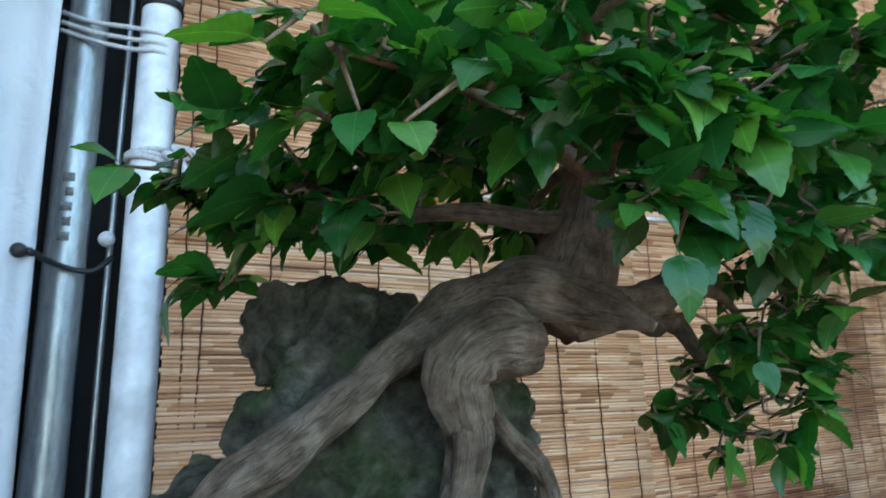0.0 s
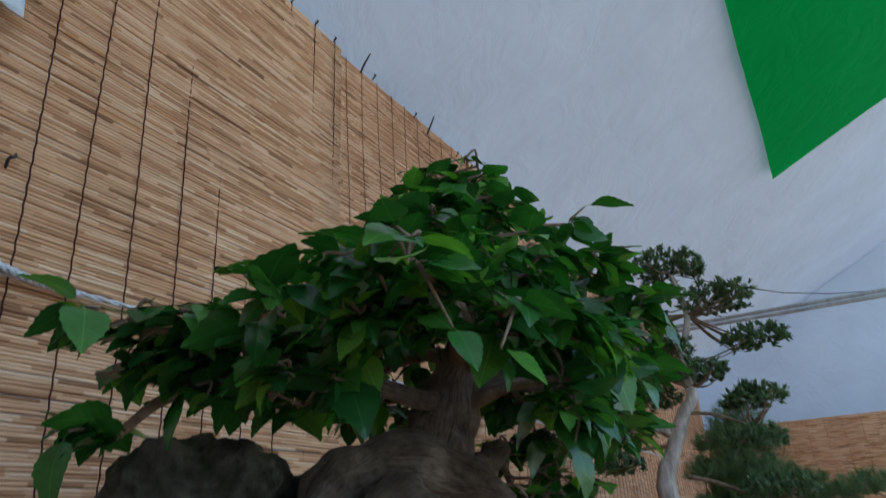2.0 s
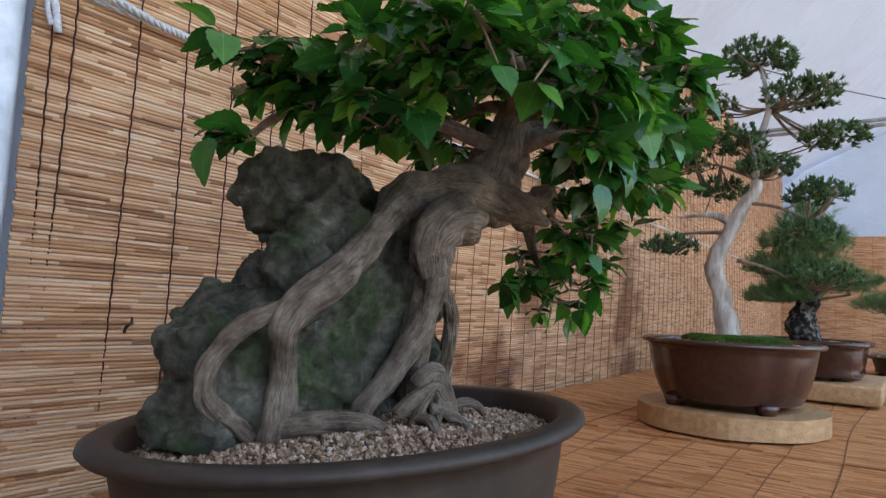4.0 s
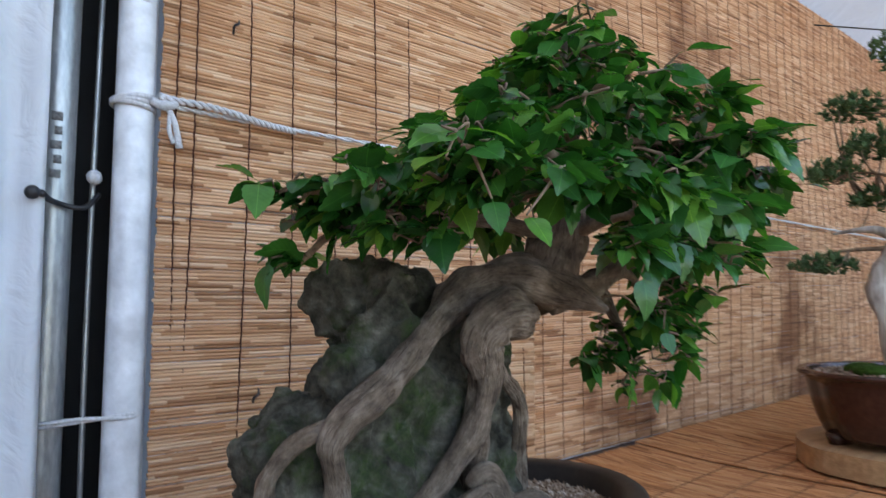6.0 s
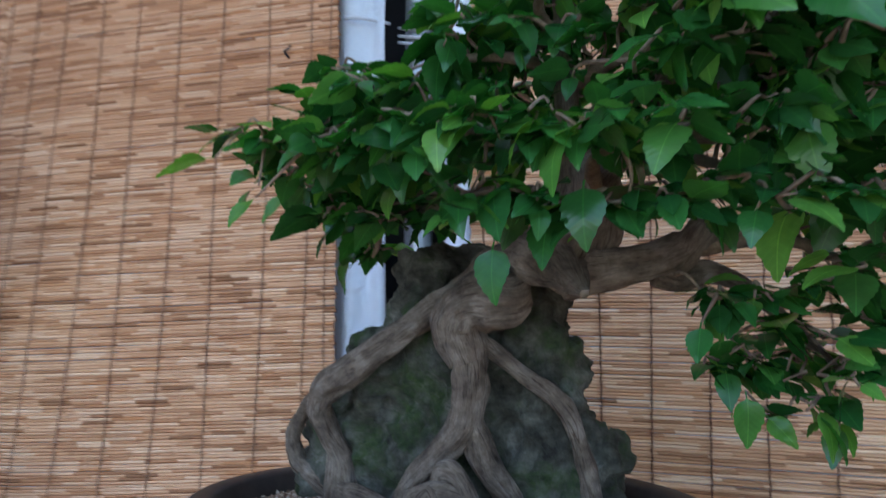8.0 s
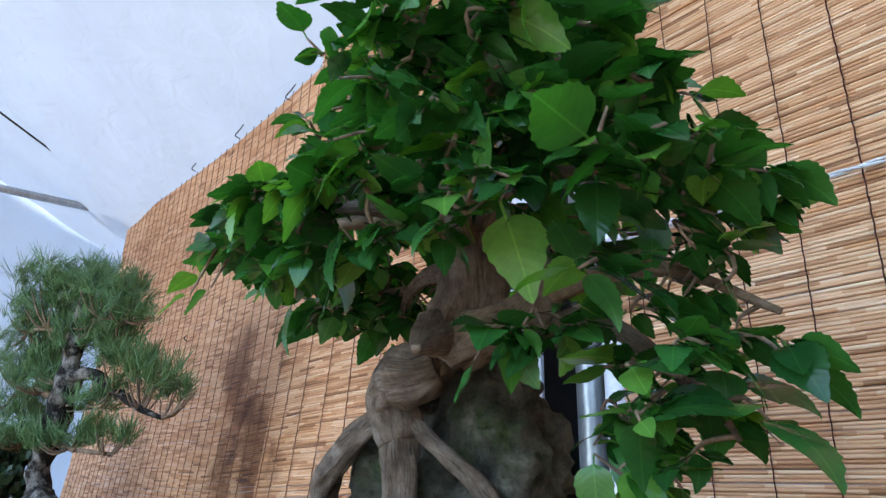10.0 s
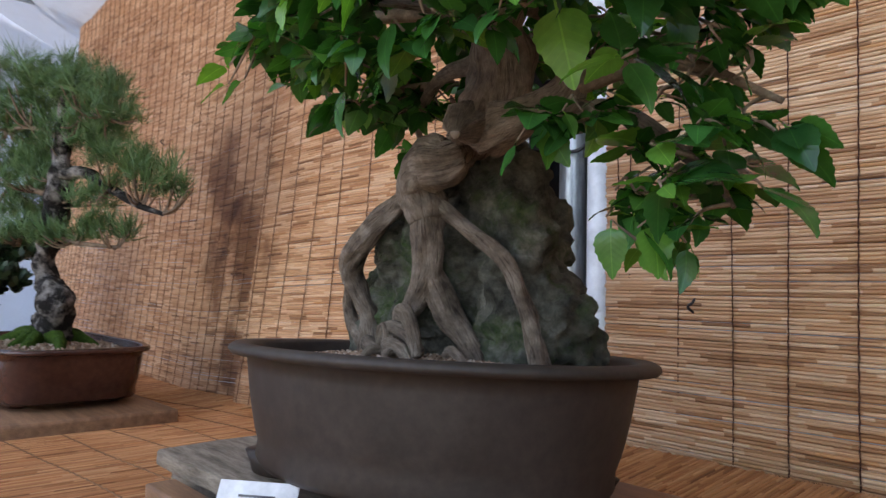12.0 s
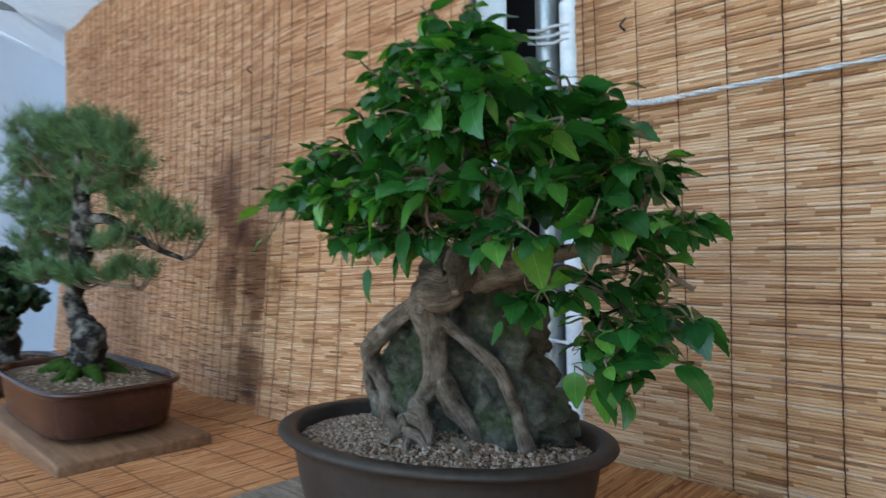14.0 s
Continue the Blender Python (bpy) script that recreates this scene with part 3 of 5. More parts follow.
low = thing("pole_lashing", "white cord tied between the poles low down", "rope")
part("loop", tubes([(0.13, 1.14, 0.976, 0.0028), (0.19, 1.12, 0.984, 0.0028), (0.24, 1.102, 0.990, 0.0028), (0.264, 1.12, 0.992, 0.0028)], [(0.13, 1.138, 0.982, 0.0028), (0.19, 1.118, 0.987, 0.0028), (0.24, 1.101, 0.986, 0.0028), (0.264, 1.118, 0.988, 0.0028)], per=5, seg=6), ROPE_M, low)

bungee = thing("bungee_hook", "black bungee loop with a ball holding the cloth", "hook")
part("band", tubes([(0.125, 1.062, 1.262, 0.0045), (0.15, 1.128, 1.262, 0.0035), (0.185, 1.135, 1.258, 0.0035), (0.207, 1.15, 1.28, 0.0035)], per=6, seg=8), DARK_STEEL, bungee)
bm = bmesh.new()
bmesh.ops.create_uvsphere(bm, u_segments=12, v_segments=8, radius=0.0085, matrix=Matrix.Translation((0.116, 1.062, 1.262)))
part("eyelet", bm, DARK_STEEL, bungee)
bm = bmesh.new()
bmesh.ops.create_uvsphere(bm, u_segments=12, v_segments=8, radius=0.010, matrix=Matrix.Translation((0.199, 1.145, 1.302)))
part("ball", bm, ROPE_M, bungee, "white plastic ball")


# dark wire ties that fix the screens
def tie(x, y, z, dx=0.003, dz=0.010):
    bm = tubes([(x, y + 0.004, z - dz, 0.0019), (x - dx, y - 0.006, z - dz * 0.2, 0.0022), (x + dx, y - 0.006, z + dz * 0.3, 0.0022), (x + dx * 1.8, y - 0.002, z + dz, 0.0014)], per=4, seg=5)
    tagged(part("wire_tie", bm, DARK_STEEL), "short dark wire tie on a reed screen", "tie", "wire ties")


for x, y, z in ((0.366, 1.093, 1.540), (0.410, 1.093, 1.0), (-0.03, 1.035, 1.535), (-1.50, 1.05, 1.515), (-0.82, 1.04, 1.70), (-0.30, 1.03, 1.12)):
    tie(x, y, z)
for x in (0.389, 0.463, 0.537, 0.616, 0.689, 0.766, 0.841, 0.922, 0.988, 1.15, 1.35, 1.6, 1.9):
    tie(x, 1.097, 2.166, 0.0012, 0.009)
# stiff wires that hook the screens to the roof
for x in (0.520, 1.095, 1.42, 1.95):
    bm = tubes([(x, 1.098, 2.142, 0.0026), (x + 0.004, 1.088, 2.168, 0.0026), (x + 0.026, 1.086, 2.212, 0.0018)], per=4, seg=6)
    tagged(part("wire_tie", bm, DARK_STEEL), "stiff dark wire sticking up from a screen's top edge", "tie", "wire ties")
for x in (-0.9, -1.3, -1.75, -2.2):
    tie(x, 1.06, 2.22 - 0.07 * (x + 0.9), 0.02, 0.02)

# far tent frame
for z, x, yy in ((2.20, 4.4, 1.2), (2.23, 4.4, 1.2)):
    beam = tagged(part("tent_beam", tubes([(x, yy, z, 0.012), (x, 0, z, 0.012), (x, -3.5, z, 0.012)], per=2, seg=10), GREY_STEEL), "grey steel tent beam across the far end", "beam", "tent beams")
tagged(part("guy_wire", tubes([(2.6, 1.12, 2.18, 0.003), (4.4, 0.3, 2.32, 0.003), (6.1, -0.5, 2.65, 0.003)], per=3, seg=5), DARK_STEEL), "thin dark wire under the tent roof", "cable")
pipe("tent_pole", "grey steel tent pole at the corner", GREY_STEEL, -2.78, 1.12, 0.03, 0.0, 2.40)
tagged(part("tent_beam", tubes([(-2.85, 1.1, 2.40, 0.02), (-2.9, -0.8, 2.36, 0.02), (-2.95, -3.5, 2.36, 0.02)], per=2, seg=10), GREY_STEEL), "grey steel tent beam along the end wall", "beam", "tent beams")
tagged(part("guy_wire", tubes([(-2.7, 0.98, 2.42, 0.005), (-2.0, -0.4, 2.75, 0.005)], per=2, seg=5), DARK_STEEL), "dark cable running down to the lamp", "cable")
flood = thing("floodlight", "small black floodlight at the tent corner, unlit", "lamp", at=pose(-2.72, 1.0, 2.42, 25, 0, 30))
bm = bmesh.new()
box(bm, -0.09, -0.045, -0.03, 0.09, 0.045, 0.03, 0.008)
housing = part("housing", bm, DARK_STEEL, flood)
bm = bmesh.new()
box(bm, -0.08, -0.047, -0.024, 0.08, -0.0455, 0.024, 0.0005)
part("lens", bm, PAPER, housing, "white frosted lamp glass")
part("bracket", tubes([(-0.10, 0, 0, 0.006), (-0.10, 0.05, 0.05, 0.006), (0.10, 0.05, 0.05, 0.006), (0.10, 0, 0, 0.006)], per=3, seg=6), DARK_STEEL, flood)


# ---- pots ----
def pot(name, label, mat, a, b_, h, m, lip=0.02, lip_h=0.014, taper=0.84, power=2.0, feet=0.012, lobes=0.0):
    """A bonsai pot on feet, its rim at the origin's height h, with its soil."""
    ob = thing(name, label, "plant pot", at=m)
    bm = bmesh.new()
    rings = []
    for s, z in ((0.0, feet), (taper - 0.02, feet), (taper, feet + 0.006)):
        rings.append(oval(a * max(s, 0.02), b_ * max(s, 0.02), z, power=power))
    ia, ib = a - lip, b_ - lip
    for k in range(1, 8):
        t = k / 7
        s = taper + (1 - taper) * t ** 0.48
        rings.append(oval(ia * s + lip * 0.25, ib * s + lip * 0.25, feet + 0.006 + (h - lip_h - feet - 0.006) * t, power=power))
    for da, z in ((0.0, h - lip_h + 0.001), (0.003, h - lip_h * 0.6), (0.002, h - 0.003), (-0.003, h), (-lip + 0.003, h - 0.001), (-lip, h - 0.004), (-lip - 0.004, h - 0.03)):
        rings.append(oval(a + da, b_ + da, z, power=power))
    if lobes:
        # upright creases part the wall into lobes
        for ring in rings:
            for k, p in enumerate(ring):
                turn = 2 * math.pi * k / len(ring)
                cut = sum(math.exp(-((turn - c) / 0.13) ** 2) for c in (0.72, 2.42, 3.86, 5.56))
                ring[k] = (p[0] * (1 - lobes * cut), p[1] * (1 - lobes * cut), p[2])
    loft(bm, rings, close_top=False)
    part("body", bm, mat, ob)
    for sx in (-1, 1):
        for sy in (-1, 1):
            bm = bmesh.new()
            loft(bm, [[(sx * a * taper * 0.6 + p[0], sy * b_ * taper * 0.62 + p[1], z) for p in oval(q * 1.7, q, 0, 16)] for z, q in ((0.0, 0.020), (feet * 0.6, 0.022), (feet + 0.004, 0.026))])
            part("foot", bm, mat, ob)
    return ob


def pebbles(a, b_, z_at, count, size, seed, power=2.0):
    """Loose grit on the soil: one mesh of small angular grains."""
    rnd = random.Random(seed)
    verts, faces = [], []
    base = ((1, 0, 0), (-1, 0, 0), (0, 1, 0), (0, -1, 0), (0, 0, 1), (0, 0, -1))
    tri = ((0, 2, 4), (2, 1, 4), (1, 3, 4), (3, 0, 4), (2, 0, 5), (1, 2, 5), (3, 1, 5), (0, 3, 5))
    for _ in range(count):
        while True:
            u, w = rnd.uniform(-1, 1), rnd.uniform(-1, 1)
            if u * u + w * w < 1:
                break
        x, y = u * a, w * b_
        s = size * rnd.uniform(0.55, 1.35)
        e = Euler((rnd.uniform(0, 6), rnd.uniform(0, 6), rnd.uniform(0, 6))).to_matrix()
        k = len(verts)
        z = z_at(x, y) + s * rnd.uniform(-0.1, 0.55)
        for p in base:
            q = e @ Vector((p[0] * s * rnd.uniform(0.6, 1.15), p[1] * s * rnd.uniform(0.6, 1.0), p[2] * s * rnd.uniform(0.5, 0.95)))
            verts.append((x + q.x, y + q.y, z + q.z))
        faces += [tuple(k + i for i in t) for t in tri]
    me = bpy.data.meshes.new("grit")
    me.from_pydata(verts, [], faces)
    me.materials.append(GRAVEL)
    return me


def soil_disc(parent, a, b_, z_at, count, size, seed, power=2.0):
    bm = bmesh.new()
    rings = [[(p[0], p[1], z_at(p[0], p[1])) for p in oval(a * s, b_ * s, 0, 40, power)] for s in (1.0, 0.85, 0.65, 0.4, 0.15)]
    loft(bm, rings, close_bottom=False)
    part("soil", bm, SOIL, parent)
    g = new("grit", pebbles(a * 0.99, b_ * 0.99, z_at, count, size, seed))
    g.parent = parent
    tagged(g, "pale brown pumice grit", kind="stuff")


# ---- the tree over the rock ----
POT_AT = pose(0.369, 0.633, 0.828, -2.4, -1.0, 2)
main_pot = pot("bonsai_pot", "dark brown unglazed oval bonsai pot on weathered slabs", POT_DARK, 0.224, 0.169, 0.126, POT_AT, lip=0.020, lip_h=0.011, taper=0.84, feet=0.015)


def main_soil(x, y):
    r = (x / 0.2) ** 2 + (y / 0.145) ** 2
    return 0.104 + 0.016 * max(0, 1 - r) + 0.002 * noise.noise(Vector((x * 25, y * 25, 0)))


soil_disc(main_pot, 0.205, 0.147, main_soil, 9000, 0.0027, 5)

# the rock that the roots clasp
rock = thing("rock", "dark grey-green mossy rock clasped by the roots", "rock")
bm = bmesh.new()
for cx, cy, cz, rx, ry, rz in (
    (0.330, 0.722, 1.138, 0.046, 0.044, 0.036), (0.352, 0.715, 1.150, 0.036, 0.040, 0.028), (0.385, 0.712, 1.135, 0.040, 0.040, 0.040), (0.358, 0.708, 1.092, 0.036, 0.045, 0.045),
    (0.345, 0.705, 1.055, 0.060, 0.055, 0.040), (0.288, 0.696, 1.020, 0.058, 0.050, 0.042), (0.252, 0.686, 0.995, 0.044, 0.042, 0.048), (0.246, 0.684, 0.960, 0.038, 0.040, 0.040),
    (0.385, 0.690, 1.040, 0.078, 0.062, 0.080), (0.340, 0.690, 0.980, 0.110, 0.066, 0.060), (0.446, 0.672, 1.052, 0.040, 0.042, 0.080), (0.462, 0.684, 0.998, 0.036, 0.048, 0.055),
    (0.440, 0.690, 0.970, 0.075, 0.064, 0.045), (0.497, 0.690, 0.980, 0.024, 0.034, 0.026), (0.425, 0.682, 1.108, 0.044, 0.040, 0.040), (0.36, 0.68, 0.95, 0.12, 0.06, 0.02), (0.430, 0.716, 1.062, 0.036, 0.038, 0.058), (0.460, 0.664, 1.035, 0.025, 0.026, 0.062),
    (0.338, 0.664, 1.100, 0.034, 0.034, 0.040), (0.306, 0.658, 1.056, 0.038, 0.032, 0.042), (0.365, 0.662, 1.050, 0.060, 0.036, 0.070), (0.348, 0.684, 1.142, 0.036, 0.038, 0.030), (0.278, 0.666, 1.000, 0.034, 0.030, 0.045), (0.455, 0.706, 1.002, 0.036, 0.038, 0.050), (0.500, 0.702, 0.962, 0.022, 0.030, 0.026),
):
    bmesh.ops.create_icosphere(bm, subdivisions=3, radius=1.0, matrix=Matrix.Translation((cx, cy, cz)) @ Matrix.Diagonal((rx, ry, rz, 1)))
rk = part("stone", bm, ROCK_M, rock)
md = rk.modifiers.new("fuse", "REMESH")
md.mode, md.voxel_size, md.use_smooth_shade = "VOXEL", 0.0028, True
for nm, size, strength in (("lumps", 0.040, 0.042), ("pits", 0.018, 0.013), ("grain", 0.007, 0.004)):
    tx = bpy.data.textures.new(nm, "CLOUDS")
    tx.noise_scale, tx.noise_depth = size, 3
    d = rk.modifiers.new(nm, "DISPLACE")
    d.texture, d.strength, d.mid_level, d.texture_coords = tx, strength, 0.55, "LOCAL"

tree = thing("bonsai_tree", "root-over-rock bonsai with glossy serrated green leaves", "bonsai tree")
WOODY = dict(per=10, seg=24, rough=0.25, ridge=0.32)
trunk = part("trunk", tubes(
    [(0.378, 0.640, 1.122, 0.012), (0.394, 0.642, 1.134, 0.016), (0.416, 0.638, 1.146, 0.019), (0.440, 0.625, 1.157, 0.0185), (0.462, 0.598, 1.156, 0.0225), (0.481, 0.571, 1.142, 0.0160), (0.491, 0.554, 1.134, 0.0095), (0.499, 0.541, 1.126, 0.0035)],
    [(0.464, 0.604, 1.138, 0.021), (0.484, 0.601, 1.162, 0.0265), (0.495, 0.597, 1.187, 0.0260), (0.496, 0.592, 1.209, 0.0245), (0.493, 0.584, 1.228, 0.0180), (0.486, 0.572, 1.248, 0.0105), (0.484, 0.570, 1.285, 0.0085), (0.481, 0.572, 1.330, 0.006), (0.477, 0.569, 1.390, 0.003)],
    [(0.478, 0.598, 1.142, 0.021), (0.512, 0.593, 1.146, 0.0165), (0.545, 0.595, 1.152, 0.0138), (0.566, 0.592, 1.160, 0.0128), (0.575, 0.586, 1.170, 0.0115), (0.579, 0.584, 1.177, 0.008)], seed=1.3, **WOODY), BARK, tree, "pale brown gnarled trunk with old scars")
part("knee", tubes([(0.449, 0.606, 1.126, 0.004), (0.444, 0.604, 1.127, 0.0135), (0.435, 0.594, 1.121, 0.0195), (0.418, 0.591, 1.122, 0.0212), (0.400, 0.593, 1.117, 0.0198), (0.391, 0.598, 1.104, 0.0178), (0.394, 0.602, 1.092, 0.0195), (0.401, 0.603, 1.072, 0.0150)], seed=8.1, **WOODY), BARK, trunk, "smooth swollen bulge where the roots part")
ROOTS = (
    [(0.400, 0.636, 1.136, 0.013), (0.384, 0.633, 1.127, 0.0130), (0.366, 0.629, 1.115, 0.0122), (0.340, 0.621, 1.096, 0.0114), (0.317, 0.614, 1.079, 0.0112), (0.290, 0.612, 1.059, 0.0118), (0.266, 0.617, 1.043, 0.0130), (0.257, 0.624, 1.024, 0.0105), (0.265, 0.632, 1.000, 0.0100), (0.272, 0.639, 0.980, 0.0112), (0.273, 0.646, 0.945, 0.016)],
    [(0.268, 0.622, 1.038, 0.007), (0.244, 0.635, 1.031, 0.0068), (0.227, 0.646, 1.015, 0.0069), (0.216, 0.650, 0.996, 0.0071), (0.217, 0.653, 0.977, 0.0075), (0.228, 0.651, 0.964, 0.0070), (0.242, 0.650, 0.954, 0.0070), (0.256, 0.652, 0.945, 0.007)],
    [(0.398, 0.605, 1.084, 0.0150), (0.402, 0.603, 1.070, 0.0142), (0.401, 0.606, 1.048, 0.0130), (0.394, 0.610, 1.022, 0.0130), (0.377, 0.612, 1.000, 0.0108), (0.357, 0.614, 0.982, 0.0096), (0.343, 0.619, 0.965, 0.0092), (0.334, 0.624, 0.946, 0.009)],
    [(0.396, 0.611, 1.030, 0.010), (0.401, 0.616, 1.012, 0.0112), (0.408, 0.625, 0.988, 0.0118), (0.420, 0.636, 0.968, 0.0118), (0.430, 0.643, 0.950, 0.012), (0.438, 0.647, 0.938, 0.011)],
    [(0.406, 0.606, 1.092, 0.006), (0.424, 0.612, 1.076, 0.0068), (0.443, 0.620, 1.061, 0.0060), (0.462, 0.625, 1.048, 0.0068), (0.472, 0.629, 1.037, 0.0078), (0.480, 0.635, 1.020, 0.0070), (0.485, 0.640, 1.000, 0.0072), (0.489, 0.648, 0.976, 0.0080), (0.494, 0.652, 0.945, 0.010)],
)
for i, line in enumerate(ROOTS):
    part("root", tubes(line, seed=20 + i * 5.1, **WOODY), BARK, tree)
LOOPS = (
    [(0.352, 0.610, 0.948, 0.008), (0.362, 0.602, 0.960, 0.009), (0.380, 0.598, 0.966, 0.0095), (0.398, 0.602, 0.960, 0.0095), (0.410, 0.606, 0.946, 0.008)],
    [(0.378, 0.612, 0.968, 0.010), (0.386, 0.604, 0.980, 0.012), (0.398, 0.602, 0.974, 0.0095), (0.408, 0.600, 0.958, 0.0085), (0.414, 0.598, 0.942, 0.007)],
    [(0.364, 0.604, 0.938, 0.006), (0.366, 0.596, 0.956, 0.006), (0.376, 0.592, 0.968, 0.0045), (0.382, 0.590, 0.955, 0.0042), (0.380, 0.590, 0.938, 0.004)],
    [(0.376, 0.596, 0.952, 0.008), (0.388, 0.590, 0.952, 0.0085), (0.402, 0.592, 0.948, 0.008), (0.412, 0.594, 0.936, 0.006)],
    [(0.268, 0.640, 0.946, 0.012), (0.290, 0.624, 0.950, 0.0125), (0.315, 0.608, 0.951, 0.011), (0.338, 0.598, 0.944, 0.009), (0.346, 0.594, 0.936, 0.007)],
    [(0.366, 0.598, 0.945, 0.0065), (0.364, 0.586, 0.945, 0.006), (0.362, 0.578, 0.936, 0.005)],
    [(0.392, 0.590, 0.945, 0.006), (0.396, 0.580, 0.944, 0.006), (0.402, 0.572, 0.934, 0.005)],
    [(0.430, 0.618, 0.945, 0.005), (0.446, 0.608, 0.950, 0.006), (0.462, 0.604, 0.946, 0.005), (0.470, 0.602, 0.938, 0.004)],
)
for i, line in enumerate(LOOPS):
    line = [(x, y - (0.0 if i == 4 else 0.016), z + (0.004 if i == 4 else 0.010), r * 0.72) for x, y, z, r in line]
    part("surface_root", tubes(line, per=6, seg=12, rough=0.14, ridge=0.16, seed=60 + i * 3.3), BARK, tree)

# limbs that carry the leaf pads
BOUGH_LINES = (
    [(0.474, 0.556, 1.208, 0.011), (0.448, 0.576, 1.203, 0.0085), (0.410, 0.604, 1.209, 0.0068), (0.372, 0.628, 1.206, 0.0055), (0.320, 0.660, 1.200, 0.005), (0.262, 0.690, 1.205, 0.0028)],
    [(0.372, 0.628, 1.210, 0.005), (0.335, 0.628, 1.216, 0.004), (0.290, 0.640, 1.222, 0.0028), (0.235, 0.664, 1.226, 0.002)],
    [(0.300, 0.670, 1.200, 0.004), (0.287, 0.688, 1.190, 0.0036), (0.278, 0.702, 1.176, 0.0028), (0.270, 0.708, 1.166, 0.0016)],
    [(0.545, 0.598, 1.142, 0.011), (0.562, 0.604, 1.138, 0.0105), (0.580, 0.610, 1.142, 0.0095), (0.604, 0.618, 1.134, 0.0070), (0.632, 0.624, 1.110, 0.0048), (0.660, 0.624, 1.082, 0.0028), (0.672, 0.620, 1.066, 0.0014)],
    [(0.574, 0.592, 1.160, 0.008), (0.612, 0.602, 1.166, 0.006), (0.652, 0.614, 1.160, 0.004), (0.700, 0.625, 1.130, 0.002)],
    [(0.474, 0.556, 1.205, 0.010), (0.506, 0.540, 1.218, 0.007), (0.545, 0.520, 1.216, 0.005), (0.585, 0.500, 1.200, 0.0025)],
    [(0.476, 0.552, 1.215, 0.011), (0.520, 0.556, 1.232, 0.008), (0.568, 0.566, 1.236, 0.005), (0.620, 0.580, 1.225, 0.003), (0.670, 0.59, 1.20, 0.0018)],
    [(0.470, 0.544, 1.235, 0.010), (0.452, 0.505, 1.232, 0.007), (0.442, 0.480, 1.228, 0.004), (0.430, 0.455, 1.224, 0.002)],
    [(0.468, 0.540, 1.245, 0.008), (0.430, 0.528, 1.256, 0.006), (0.385, 0.525, 1.262, 0.004), (0.340, 0.530, 1.256, 0.002)],
    [(0.470, 0.548, 1.240, 0.008), (0.480, 0.590, 1.248, 0.006), (0.495, 0.635, 1.246, 0.004), (0.505, 0.68, 1.235, 0.002)],
    [(0.489, 0.569, 1.280, 0.006), (0.520, 0.555, 1.290, 0.005), (0.550, 0.535, 1.292, 0.003), (0.580, 0.520, 1.290, 0.0018)],
    [(0.487, 0.570, 1.290, 0.006), (0.440, 0.545, 1.298, 0.004), (0.395, 0.535, 1.296, 0.0025)],
    [(0.484, 0.571, 1.310, 0.005), (0.470, 0.540, 1.325, 0.004), (0.480, 0.505, 1.330, 0.0022)],
    [(0.470, 0.545, 1.235, 0.008), (0.405, 0.522, 1.240, 0.006), (0.350, 0.505, 1.242, 0.004), (0.275, 0.492, 1.236, 0.002)],
    [(0.466, 0.540, 1.250, 0.007), (0.510, 0.580, 1.280, 0.005), (0.550, 0.610, 1.295, 0.003)],
    [(0.474, 0.552, 1.20, 0.008), (0.490, 0.520, 1.212, 0.005), (0.510, 0.495, 1.214, 0.0035), (0.530, 0.475, 1.210, 0.002)],
)
# every limb grows out of the upright trunk
BOUGHS = []
for line in BOUGH_LINES:
    line = [list(q) for q in line]
    if math.hypot(line[0][0] - 0.472, line[0][1] - 0.552) < 0.03 and line[0][2] < 1.27:
        for q, k in zip(line, (1.0, 0.55, 0.2)):
            q[0], q[1] = q[0] + 0.028 * k, q[1] + 0.036 * k
    BOUGHS.append([tuple(q) for q in line])
for i, line in enumerate(BOUGHS):
    part("branch", tubes(line, per=7, seg=9, rough=0.18, ridge=0.12, seed=90 + i * 2.7), BARK if line[0][3] > 0.009 else TWIG, tree)


